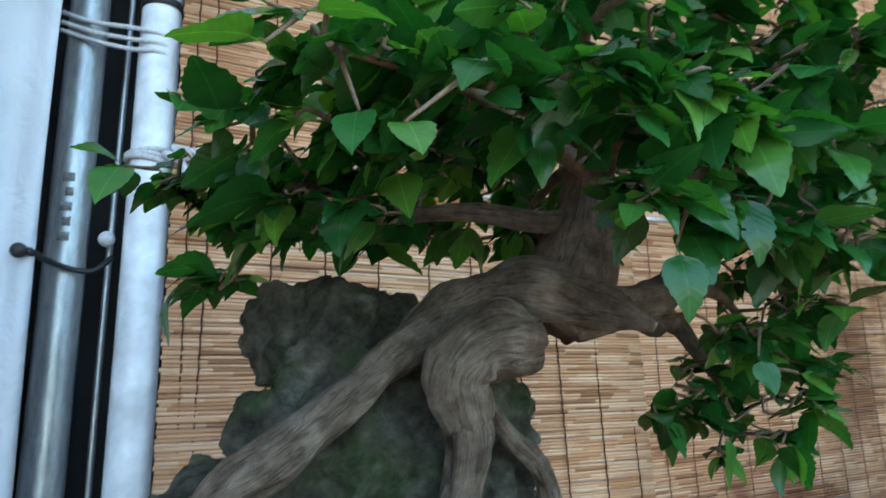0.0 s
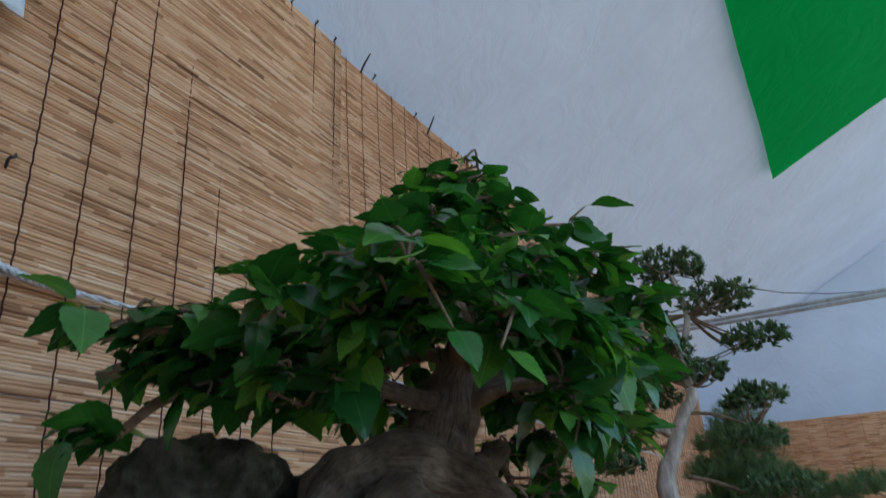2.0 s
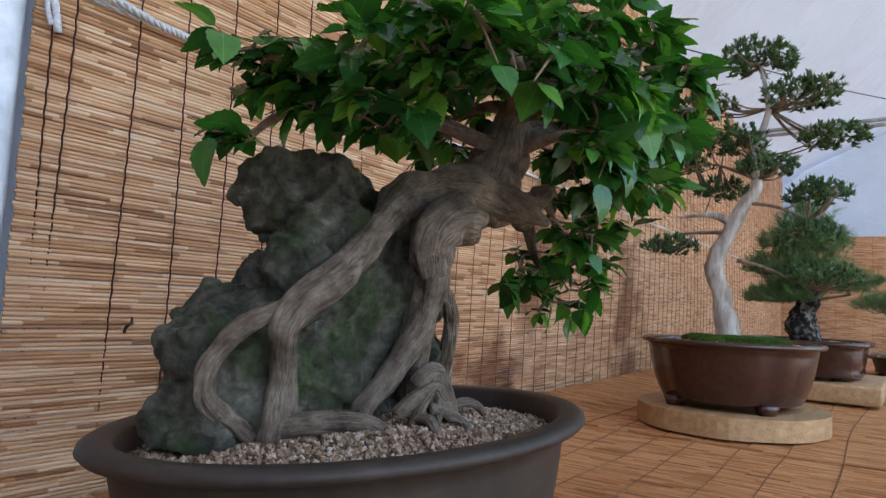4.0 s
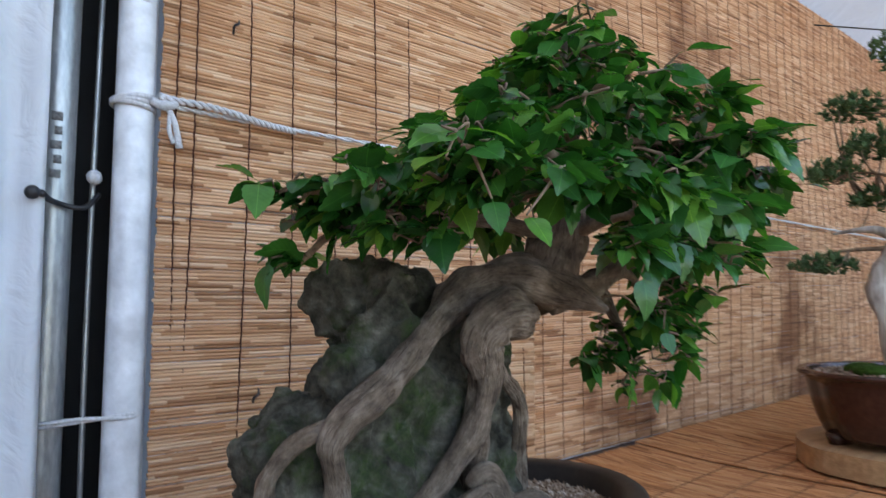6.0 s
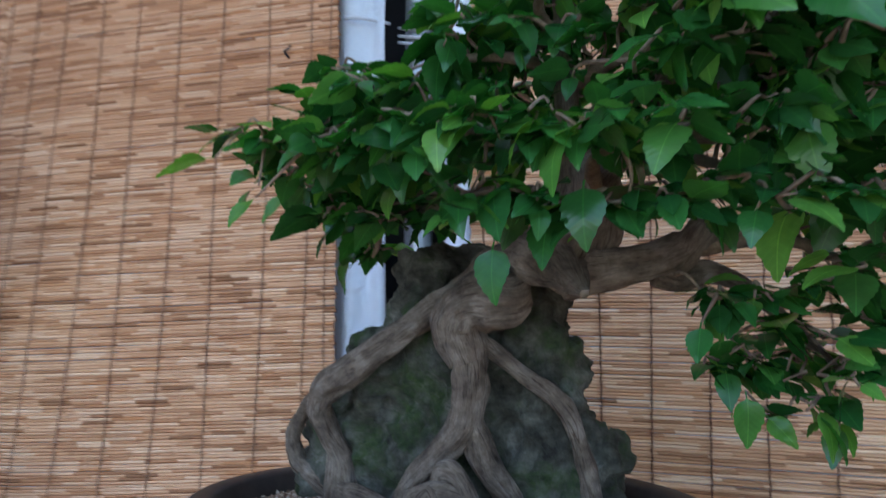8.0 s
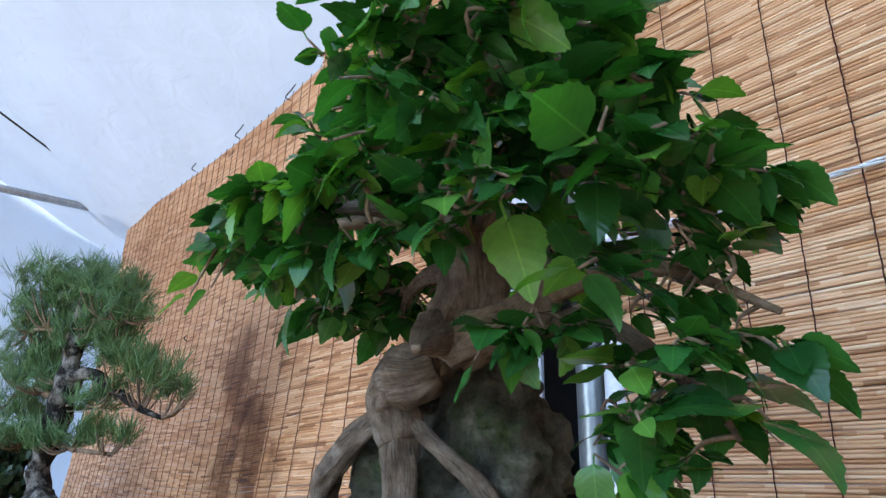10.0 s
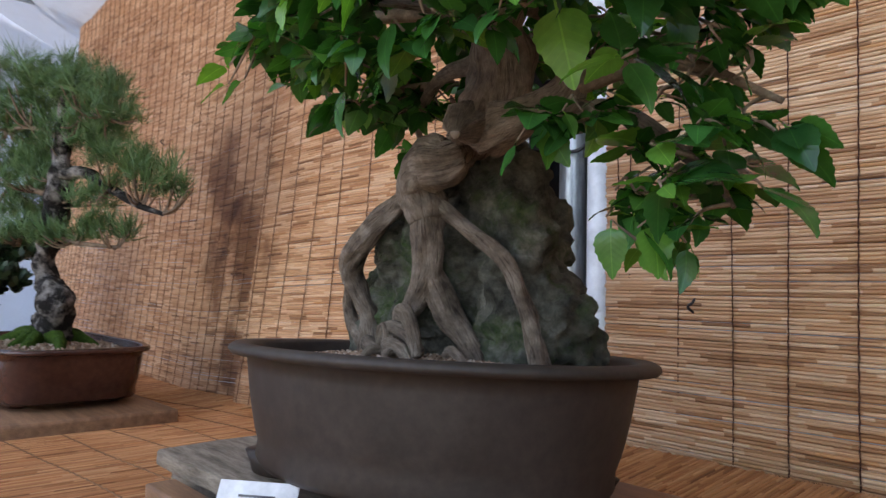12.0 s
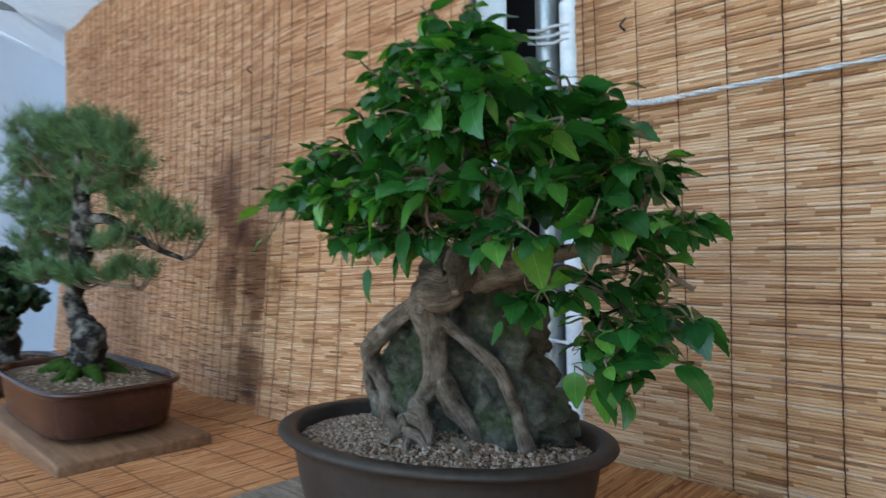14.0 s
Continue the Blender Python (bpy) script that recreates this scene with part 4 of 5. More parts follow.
def leaf_mesh(name, length, width, curl, fold, seed, mat):
    """A serrated, pointed oval leaf along y with a folded midrib; its stalk starts at the origin."""
    rnd = random.Random(seed)
    bm = bmesh.new()
    uvl = bm.loops.layers.uv.new("UVMap")
    n = 14
    rows, uv = [], {}
    stalk = length * 0.18
    for i in range(n + 1):
        t = i / n
        wdt = width * 0.5 * 1.10 * (math.sin(math.pi * t ** 0.72) ** 0.74) * (1 - 0.34 * t ** 3)
        if i in (0, n):
            wdt = 0.0004
        tooth = 1.0 + (0.045 if i % 2 else -0.035) * (1 if 0 < i < n else 0)
        wdt *= tooth
        y = stalk + length * t
        z = -curl * length * t * t + 0.02 * length * math.sin(t * 5 + seed)
        row = []
        for u in (-1, -0.5, 0, 0.5, 1):
            zz = z + abs(u) * wdt * fold * 0.6 + (0.035 * length * math.sin(t * 9 + u * 3 + seed) * abs(u) * 0.5)
            q = bm.verts.new((u * wdt, y - abs(u) * wdt * 0.10 + (0.0009 if i % 2 and abs(u) == 1 else 0), zz))
            uv[q] = (u * 0.5 * min(1, wdt / (width * 0.5)), t)
            row.append(q)
        rows.append(row)
    for r0, r1 in zip(rows, rows[1:]):
        for k in range(4):
            fc = bm.faces.new((r0[k], r0[k + 1], r1[k + 1], r1[k]))
            for lp in fc.loops:
                lp[uvl].uv = uv[lp.vert]
    s = [bm.verts.new(p) for p in ((-0.0007, 0, 0), (0.0007, 0, 0), (0.0006, stalk * 1.05, 0.0003), (-0.0006, stalk * 1.05, 0.0003))]
    fc = bm.faces.new(s)
    for lp in fc.loops:
        lp[uvl].uv = (0, 0.02)
    return mesh_of(bm, name, mat)


LEAF_KINDS = ((1.0, 1.0, 0.22, 0.12), (1.12, 0.95, 0.35, 0.22), (0.82, 1.05, 0.12, 0.10), (1.05, 1.12, 0.45, 0.08), (0.9, 0.9, 0.28, 0.32), (1.2, 1.05, 0.30, 0.18))
LEAVES = [leaf_mesh("leaf", 0.031 * k, 0.0205 * k * w, c, f_, i + 1, LEAF) for i, (k, w, c, f_) in enumerate(LEAF_KINDS)]


def leaf_pose(at, out, droop, roll, size):
    """Leaf frame: y along the blade, z its upper face."""
    y = Vector((out.x, out.y, 0))
    y = y.normalized() if y.length > 1e-6 else Vector((1, 0, 0))
    y = (y * math.cos(droop) + Vector((0, 0, -1)) * math.sin(droop)).normalized()
    x = y.cross(Vector((0, 0, 1))).normalized()
    z = x.cross(y)
    m = Matrix((x, y, z)).transposed().to_4x4()
    return Matrix.Translation(at) @ m @ Matrix.Rotation(roll, 4, "Y") @ Matrix.Diagonal((size, size, size, 1))


# leaf pads: centre, radii, number of shoots
PADS = (
    ((0.476, 0.568, 1.396), (0.034, 0.046, 0.020), 15),
    ((0.478, 0.568, 1.364), (0.068, 0.072, 0.016), 36),
    ((0.478, 0.572, 1.331), (0.096, 0.088, 0.016), 52),
    ((0.476, 0.570, 1.297), (0.126, 0.104, 0.016), 74),
    ((0.386, 0.560, 1.262), (0.108, 0.098, 0.015), 50),
    ((0.588, 0.538, 1.264), (0.100, 0.095, 0.015), 56),
    ((0.490, 0.660, 1.258), (0.105, 0.055, 0.015), 28),
    ((0.305, 0.590, 1.226), (0.086, 0.084, 0.014), 48),
    ((0.420, 0.470, 1.224), (0.088, 0.036, 0.014), 32),
    ((0.560, 0.482, 1.222), (0.080, 0.045, 0.014), 36),
    ((0.656, 0.556, 1.226), (0.060, 0.088, 0.015), 46),
    ((0.360, 0.668, 1.212), (0.105, 0.048, 0.015), 36),
    ((0.530, 0.672, 1.212), (0.085, 0.045, 0.015), 24),
    ((0.310, 0.610, 1.192), (0.055, 0.062, 0.012), 18),
    ((0.600, 0.482, 1.182), (0.060, 0.032, 0.013), 18),
    ((0.682, 0.566, 1.184), (0.052, 0.082, 0.015), 38),
    ((0.470, 0.480, 1.180), (0.070, 0.022, 0.012), 14),
    ((0.668, 0.575, 1.142), (0.048, 0.062, 0.015), 16),
    ((0.660, 0.598, 1.106), (0.058, 0.076, 0.015), 20),
    ((0.652, 0.606, 1.074), (0.050, 0.066, 0.013), 15),
    ((0.640, 0.600, 1.048), (0.034, 0.036, 0.012), 6),
    ((0.234, 0.648, 1.226), (0.032, 0.040, 0.010), 8),
    ((0.590, 0.628, 1.080), (0.028, 0.028, 0.018), 8),
    ((0.602, 0.548, 1.126), (0.034, 0.028, 0.012), 11),
    ((0.300, 0.505, 1.238), (0.056, 0.036, 0.011), 18),
    ((0.340, 0.535, 1.278), (0.048, 0.046, 0.013), 18),
    ((0.478, 0.485, 1.330), (0.025, 0.022, 0.010), 4),
    ((0.552, 0.560, 1.338), (0.028, 0.036, 0.012), 9),
    ((0.628, 0.536, 1.288), (0.048, 0.066, 0.014), 22),
    ((0.604, 0.468, 1.284), (0.054, 0.046, 0.014), 24),
    ((0.650, 0.494, 1.252), (0.050, 0.046, 0.014), 18),
    ((0.562, 0.490, 1.326), (0.044, 0.044, 0.012), 12),
    ((0.268, 0.702, 1.182), (0.030, 0.022, 0.016), 6),
)
rnd = random.Random(17)
limb_points = [Vector(q[:3]) for line in BOUGHS for q in catmull(line, 6)[4:]]
placed, twig_lines = [], []
for (c, r, shoots) in PADS:
    c = Vector(c)
    tips, inner = [], {}
    for _ in range(int(shoots * 1.15)):
        while True:
            d = Vector((rnd.uniform(-1, 1), rnd.uniform(-1, 1), rnd.uniform(-1, 1)))
            if 0.2 < d.length < 1:
                break
        tips.append(c + Vector((d.x * r[0], d.y * r[1], d.z * r[2])))
        inner[tuple(tips[-1])] = math.hypot(d.x, d.y) < 0.5
    tips.sort(key=lambda q: min((p - q).length for p in limb_points))
    hold = list(limb_points)
    for tip in tips:
        root = min(hold, key=lambda p: (p - tip).length + 0.012 * rnd.random())
        midp = root.lerp(tip, 0.55) + Vector((rnd.uniform(-1, 1), rnd.uniform(-1, 1), rnd.uniform(-0.2, 1))) * 0.010
        if (tip - root).length > 0.006:
            thick = 0.0014 + 0.012 * (tip - root).length
            twig_lines.append([(*root, thick), (*midp, thick * 0.75), (*tip, 0.0008)])
        hold += [midp, tip]
        away = (tip - Vector((0.49, 0.57, tip.z)))
        for k in range(rnd.choice((1, 1, 2, 3)) if inner[tuple(tip)] else rnd.choice((4, 4, 5, 6))):
            p = tip.lerp(midp, rnd.choice((0, 0, 0.15, 0.35, 0.6)))
            spin = rnd.gauss(0, 1.25)
            out = (Matrix.Rotation(spin, 3, "Z") @ Vector((away.x, away.y, 0))).normalized() if away.length > 1e-4 else Vector((1, 0, 0))
            placed.append((p, out, min(1.35, max(-0.6, rnd.gauss(0.20, 0.42))), rnd.gauss(0, 0.40), min(1.25, max(0.38, rnd.gauss(0.68, 0.22)))))
LONE_LEAVES = (
    (0.602, 0.590, 1.060, 0.3, -0.6, 1.35, 0.95), (0.571, 0.528, 1.108, -0.3, -0.9, 1.05, 0.9), (0.452, 0.474, 1.157, -0.2, -1, 1.20, 0.95), (0.506, 0.474, 1.192, -0.1, -1, 1.15, 1.05),
    (0.386, 0.496, 1.216, -0.2, -1, 1.20, 0.95), (0.286, 0.476, 1.200, -0.6, -1, 0.70, 0.75), (0.297, 0.456, 1.188, -0.2, -1, 0.50, 0.75), (0.426, 0.442, 1.224, 0.3, -1, 1.05, 0.95),
    (0.245, 0.708, 1.172, -1, -0.2, 1.20, 1.0), (0.478, 0.450, 1.338, 0.6, -1, -0.25, 0.95), (0.248, 0.478, 1.222, -1, -0.4, 0.1, 1.0), (0.250, 0.485, 1.244, -0.9, -0.3, -0.1, 0.95), (0.690, 0.500, 1.205, 1, -0.5, 0.1, 1.0),
)
shoot_points = limb_points + [q[0] for q in placed]
for x, y, z, ox, oy, droop, size in LONE_LEAVES:
    placed.append((Vector((x, y, z)), Vector((ox, oy, 0)), droop, 0.1, size))
    near_limb = min(shoot_points, key=lambda p: (p - Vector((x, y, z))).length)
    twig_lines.append([(*near_limb, 0.0018), (*near_limb.lerp(Vector((x, y, z)), 0.5), 0.0012), (x, y, z, 0.0008)])
bm = bmesh.new()
for i, line in enumerate(twig_lines):
    tube(bm, line, per=3, seg=4)
tagged(part("twigwork", bm, TWIG, tree), kind="stuff")
# the outer, lower and front leaves stand alone, the rest are joined
placed.sort(key=lambda q: q[0].y - 0.25 * abs(q[0].x - 0.45))
for i, (p, out, droop, roll, size) in enumerate(placed[:298]):
    lf = new("leaf", LEAVES[(i * 7) % 6])
    lf.parent = tree
    lf.matrix_basis = leaf_pose(p, out, droop, roll, size)
JOIN = [leaf_mesh("leaf_shape", 0.031 * k, 0.0205 * k * w, c, f_, i + 1, LEAF_JOINED) for i, (k, w, c, f_) in enumerate(LEAF_KINDS)]


def join_copies(name, shapes, poses, mat, parent):
    """Copies of small meshes in one mesh, with their UVs."""
    allv, allf, alluv = [], [], []
    for i, m in enumerate(poses):
        me = shapes[i % len(shapes)]
        k = len(allv)
        allv += [tuple(m @ v.co) for v in me.vertices]
        allf += [tuple(k + j for j in p.vertices) for p in me.polygons]
        if me.uv_layers:
            alluv += [c for l in me.uv_layers[0].data for c in l.uv]
    me = bpy.data.meshes.new(name)
    me.from_pydata(allv, [], allf)
    if alluv:
        me.uv_layers.new(name="UVMap").data.foreach_set("uv", alluv)
    me.materials.append(mat)
    me.shade_smooth()
    ob = new(name, me)
    ob.parent = parent
    return tagged(ob, kind="stuff")


join_copies("inner_leaves", JOIN, [leaf_pose(*q) for q in placed[298:]], LEAF_JOINED, tree)

# slabs and label under the pot
slab = thing("wooden_slab", "weathered grey-brown wooden slab under the pot", "board", "slabs under the pot")
bm = bmesh.new()
box(bm, 0.058, 0.500, TABLE + 0.018, 0.345, 0.80, TABLE + 0.037, 0.005)
bmesh.ops.subdivide_edges(bm, edges=bm.edges[:], cuts=3, use_grid_fill=True)
for q in bm.verts:
    q.co += Vector((noise.noise(q.co * 14), noise.noise(q.co * 12 + Vector((3, 0, 0))), 0.25 * noise.noise(q.co * 40))) * 0.008
part("board", bm, WOOD_OLD, slab)
under = thing("wooden_slab", "split pale plank beneath the weathered slab", "board", "slabs under the pot")
bm = bmesh.new()
box(bm, 0.072, 0.512, TABLE - 0.002, 0.345, 0.79, TABLE + 0.019, 0.004)
bmesh.ops.subdivide_edges(bm, edges=bm.edges[:], cuts=3, use_grid_fill=True)
for q in bm.verts:
    q.co += Vector((noise.noise(q.co * 17 + Vector((7, 0, 0))), noise.noise(q.co * 15), 0.0)) * 0.007
part("board", bm, WOOD_OLD, under)
slab2 = thing("wooden_slab", "thick red-brown wooden board under the pot", "board", "slabs under the pot")
bm = bmesh.new()
box(bm, 0.352, 0.490, TABLE - 0.002, 0.612, 0.815, TABLE + 0.037, 0.007)
part("board", bm, WOOD_RED, slab2)
slab3 = thing("wooden_slab", "flat brown batten in front of the weathered slab", "board", "slabs under the pot")
bm = bmesh.new()
box(bm, 0.13, 0.462, TABLE - 0.002, 0.345, 0.494, TABLE + 0.020, 0.004)
part("board", bm, WOOD_BROWN, slab3)
card = thing("label_card", "small white name card leaning before the pot", "label", at=pose(0.350, 0.464, TABLE + 0.018, -28, 0, 38))
bm = bmesh.new()
box(bm, -0.035, -0.0008, 0.0, 0.035, 0.0008, 0.05, 0.0004)
part("card", bm, PAPER, card)
for z, w in ((0.037, 0.016), (0.030, 0.012), (0.023, 0.015)):
    bm = bmesh.new()
    box(bm, -w, -0.0014, z, w, -0.0010, z + 0.0018)
    part("text_bar", bm, INK, card)


# ---- the other bonsai ----
def needle_tuft(name, mat, count, length, spread, seed, width=0.0011):
    """A tuft of thin blades pointing up and out."""
    rnd = random.Random(seed)
    bm = bmesh.new()
    for _ in range(count):
        a, e = rnd.uniform(0, 6.283), rnd.uniform(0.15, spread)
        d = Vector((math.cos(a) * math.sin(e), math.sin(a) * math.sin(e), math.cos(e)))
        s = d.cross(Vector((0.3, 0.2, 1))).normalized() * width
        ln = length * rnd.uniform(0.6, 1.15)
        o = Vector((rnd.uniform(-1, 1), rnd.uniform(-1, 1), rnd.uniform(-1, 1))) * length * 0.12
        bm.faces.new([bm.verts.new(p) for p in (o - s, o + s, o + d * ln * 0.7 + s * 0.8, o + d * ln, o + d * ln * 0.7 - s * 0.8)])
    return mesh_of(bm, name, mat, False)


def scatter(pads, per_pad, seed):
    rnd = random.Random(seed)
    out = []
    for c, r in pads:
        for _ in range(int(per_pad * r[0] * r[1] / 0.005)):
            while True:
                d = Vector((rnd.uniform(-1, 1), rnd.uniform(-1, 1), rnd.uniform(-0.6, 1)))
                if d.length < 1:
                    break
            tilt = Euler((d.y * -0.9 + rnd.gauss(0, 0.3), d.x * 0.9 + rnd.gauss(0, 0.3), rnd.uniform(0, 6)))
            k = rnd.uniform(0.7, 1.2)
            out.append(Matrix.LocRotScale((c[0] + d.x * r[0], c[1] + d.y * r[1], c[2] + d.z * r[2]), tilt, (k, k, k)))
    return out


def other_tree(label, trunk, trunk_mat, limbs, pads, tuft, mat, per_pad, seed, at, trunk_label=""):
    ob = thing("bonsai_tree", label, "bonsai tree", at=at)
    part("trunk", tubes(*trunk, per=9, seg=16, rough=0.28 if trunk_mat is DEADWOOD else 0.5, ridge=0.25, seed=seed), trunk_mat, ob, trunk_label)
    for i, l in enumerate(limbs):
        l = [(x, y, z, r * (1.0 if i < 1 else 0.65)) for x, y, z, r in l]
        part("branch", tubes(l, per=6, seg=7, rough=0.2, seed=seed + i), trunk_mat if i < 1 else TWIG, ob)
    bm = bmesh.new()
    rnd = random.Random(seed)
    ends = [Vector(q[:3]) for l in limbs for q in l] + [Vector(q[:3]) for l in trunk for q in l]
    for c, r in pads:
        for _ in range(9):
            p = Vector(c) + Vector((rnd.uniform(-0.8, 0.8) * r[0], rnd.uniform(-0.8, 0.8) * r[1], rnd.uniform(-0.5, 0.3) * r[2]))
            near_ = min(ends, key=lambda q: (q - p).length)
            tube(bm, [(*near_, 0.0030), (*(near_.lerp(p, 0.5) + Vector((0, 0, -0.012))), 0.0022), (*p, 0.0012)], per=3, seg=5)
    tagged(part("twigwork", bm, TWIG, ob), kind="stuff")
    join_copies("foliage", [tuft], scatter(pads, per_pad, seed), mat, ob)
    return ob


PINE_TUFT = needle_tuft("pine_tuft", NEEDLES, 18, 0.045, 1.0, 3, 0.0006)
JUNIPER_TUFT = needle_tuft("juniper_tuft", JUNIPER, 16, 0.018, 1.35, 4, 0.0016)

# pine on the left in a glazed rectangular pot
P3 = (-0.85, 0.585)
z3 = table_z(P3[0])
bm = bmesh.new()
box(bm, P3[0] - 0.36, P3[1] - 0.155, z3 - 0.002, P3[0] + 0.375, P3[1] + 0.155, z3 + 0.042, 0.006)
part("board", bm, WOOD_BROWN, thing("wooden_slab", "thick reddish-brown board under the pine's pot", "board"))
pine_pot = pot("bonsai_pot", "glossy red-brown rounded rectangular bonsai pot", POT_RED, 0.31, 0.150, 0.122, pose(P3[0], P3[1], z3 + 0.039), lip=0.012, lip_h=0.012, taper=0.9, power=4.5, feet=0.016)
soil_disc(pine_pot, 0.285, 0.132, lambda x, y: 0.106 + 0.012 * max(0, 1 - (x / 0.28) ** 2 - (y / 0.13) ** 2), 1800, 0.004, 6, 4.5)
bm = bmesh.new()
for i in range(14):
    a = random.Random(i).uniform(0, 6.28)
    tube(bm, [(0.05 * math.cos(a), 0.03 * math.sin(a), 0.128, 0.02), (0.12 * math.cos(a + 0.2), 0.06 * math.sin(a + 0.2), 0.124, 0.016), (0.19 * math.cos(a + 0.1), 0.09 * math.sin(a + 0.1), 0.108, 0.008)], per=4, seg=8, rough=0.4, seed=i)
mo = part("moss", bm, MOSS, pine_pot, "green moss over the roots")
other_tree(
    "black pine bonsai with spreading needle pads and rough bark",
    ([(0.03, 0, -0.02, 0.030), (0.055, 0, 0.03, 0.030), (0.070, 0.0, 0.075, 0.033), (0.040, 0.0, 0.105, 0.028), (-0.005, 0, 0.125, 0.022), (-0.02, -0.01, 0.17, 0.020), (0.005, 0, 0.235, 0.022), (0.025, 0.0, 0.30, 0.024), (0.035, 0.0, 0.39, 0.017), (0.03, 0.0, 0.48, 0.012), (0.0, 0, 0.54, 0.006)],
     [(-0.09, -0.02, -0.02, 0.024), (-0.06, 0, 0.02, 0.024), (-0.01, 0, 0.045, 0.020), (0.03, 0, 0.02, 0.02)], [(0.02, 0, 0.08, 0.02), (-0.015, 0.0, 0.085, 0.018), (-0.02, 0.0, 0.05, 0.012)], [(0.09, 0, 0.07, 0.006), (0.115, 0, 0.085, 0.004), (0.125, 0, 0.095, 0.002)]), PINE_BARK,
    ([(0.035, 0, 0.345, 0.014), (0.10, 0.03, 0.345, 0.012), (0.15, 0.06, 0.315, 0.010), (0.24, 0.09, 0.275, 0.007), (0.31, 0.11, 0.255, 0.004)], [(0.02, 0, 0.30, 0.014), (-0.08, -0.02, 0.32, 0.011), (-0.2, -0.05, 0.34, 0.006)], [(0.03, 0, 0.42, 0.010), (-0.06, -0.04, 0.45, 0.007), (-0.18, -0.06, 0.46, 0.004)],
     [(-0.0, 0, 0.22, 0.011), (0.08, 0.02, 0.205, 0.008), (0.19, 0.06, 0.195, 0.005)], [(-0.01, 0, 0.22, 0.011), (-0.13, -0.03, 0.22, 0.006)], [(0.03, 0, 0.44, 0.009), (0.10, 0.02, 0.46, 0.006), (0.17, 0.04, 0.45, 0.003)]),
    [((-0.03, 0, 0.545), (0.16, 0.13, 0.045)), ((0.07, 0.02, 0.505), (0.12, 0.10, 0.04)), ((0.15, 0.04, 0.455), (0.08, 0.08, 0.035)), ((-0.14, -0.02, 0.49), (0.12, 0.10, 0.04)), ((0.24, 0.10, 0.325), (0.10, 0.07, 0.035)), ((0.18, 0.07, 0.365), (0.08, 0.06, 0.030)), ((0.29, 0.12, 0.300), (0.05, 0.05, 0.025)), ((0.15, 0.05, 0.225), (0.10, 0.06, 0.028)), ((0.04, 0.03, 0.42), (0.13, 0.09, 0.045)), ((-0.06, -0.03, 0.34), (0.11, 0.07, 0.035)), ((-0.21, -0.03, 0.44), (0.10, 0.09, 0.05)), ((-0.19, -0.02, 0.29), (0.10, 0.08, 0.04)), ((0.10, 0.04, 0.29), (0.08, 0.05, 0.025)), ((0.05, 0.0, 0.21), (0.07, 0.05, 0.02)), ((-0.17, -0.03, 0.38), (0.12, 0.09, 0.03)), ((-0.07, -0.04, 0.22), (0.12, 0.07, 0.028))],
    PINE_TUFT, NEEDLES, 46, 7, pose(P3[0] - 0.01, P3[1], z3 + 0.150) @ Matrix.Diagonal((1.08, 1.1, 1.1, 1)), "grey plated pine bark")

# dense dark tree further left
P5 = (-1.75, 0.60)
bush_pot = pot("bonsai_pot", "red-brown oval bonsai pot, half hidden", POT_RED, 0.22, 0.17, 0.10, pose(P5[0], P5[1], table_z(P5[0])), taper=0.85)
soil_disc(bush_pot, 0.19, 0.145, lambda x, y: 0.09, 300, 0.005, 8)
DARK_TUFT = needle_tuft("dark_tuft", DARK_LEAF, 12, 0.035, 1.5, 9, 0.008)
other_tree("dense dark green broadleaf bonsai", ([(0, 0, -0.02, 0.04), (0.02, 0, 0.10, 0.03), (0.0, 0, 0.22, 0.015)],), PINE_BARK, ([(0, 0, 0.1, 0.012), (0.1, 0, 0.2, 0.006)], [(0, 0, 0.12, 0.012), (-0.1, 0, 0.2, 0.006)]),
           [((0, 0, 0.30), (0.18, 0.15, 0.07)), ((0.08, -0.02, 0.20), (0.14, 0.12, 0.06)), ((-0.08, 0, 0.2), (0.15, 0.12, 0.06)), ((0.05, -0.06, 0.12), (0.13, 0.09, 0.04))], DARK_TUFT, DARK_LEAF, 40, 12, pose(P5[0], P5[1], table_z(P5[0]) + 0.10))

# juniper with a bleached trunk on a round slab to the right
P2 = (1.62, 0.61)
bm = bmesh.new()
loft(bm, [[(p[0] * (1 + 0.015 * math.sin(k * 0.9)), p[1], z) for k, p in enumerate(oval(0.235, 0.205, 0, 56))] for z in (0.0, 0.044)])
bmesh.ops.bevel(bm, geom=[e for e in bm.edges if len(e.link_faces) == 2 and e.calc_face_angle(0) > 1], offset=0.003, segments=2, affect="EDGES")
rs = thing("round_slab", "pale round slice of tree trunk under the juniper's pot", "board", at=pose(P2[0], P2[1], table_z(P2[0]) - 0.002))
part("slice", bm, WOOD_SLAB, rs, smooth=False)
jp = pot("bonsai_pot", "glossy red-brown oval bonsai pot on a pale wood slice", POT_RED, 0.235, 0.195, 0.150, pose(P2[0], P2[1], table_z(P2[0]) + 0.042), lip=0.016, lip_h=0.012, taper=0.78, feet=0.016, lobes=0.045)
soil_disc(jp, 0.21, 0.17, lambda x, y: 0.138 + 0.010 * max(0, 1 - (x / 0.2) ** 2 - (y / 0.17) ** 2), 1500, 0.004, 7)
bm = bmesh.new()
for i in range(9):
    r_ = random.Random(40 + i)
    bmesh.ops.create_icosphere(bm, subdivisions=2, radius=1, matrix=Matrix.Translation((-0.06 + r_.uniform(-0.06, 0.06), r_.uniform(-0.10, 0.08), 0.150)) @ Matrix.Diagonal((0.035, 0.04, 0.014, 1)))
part("moss", bm, MOSS, jp, "cushions of bright green moss")
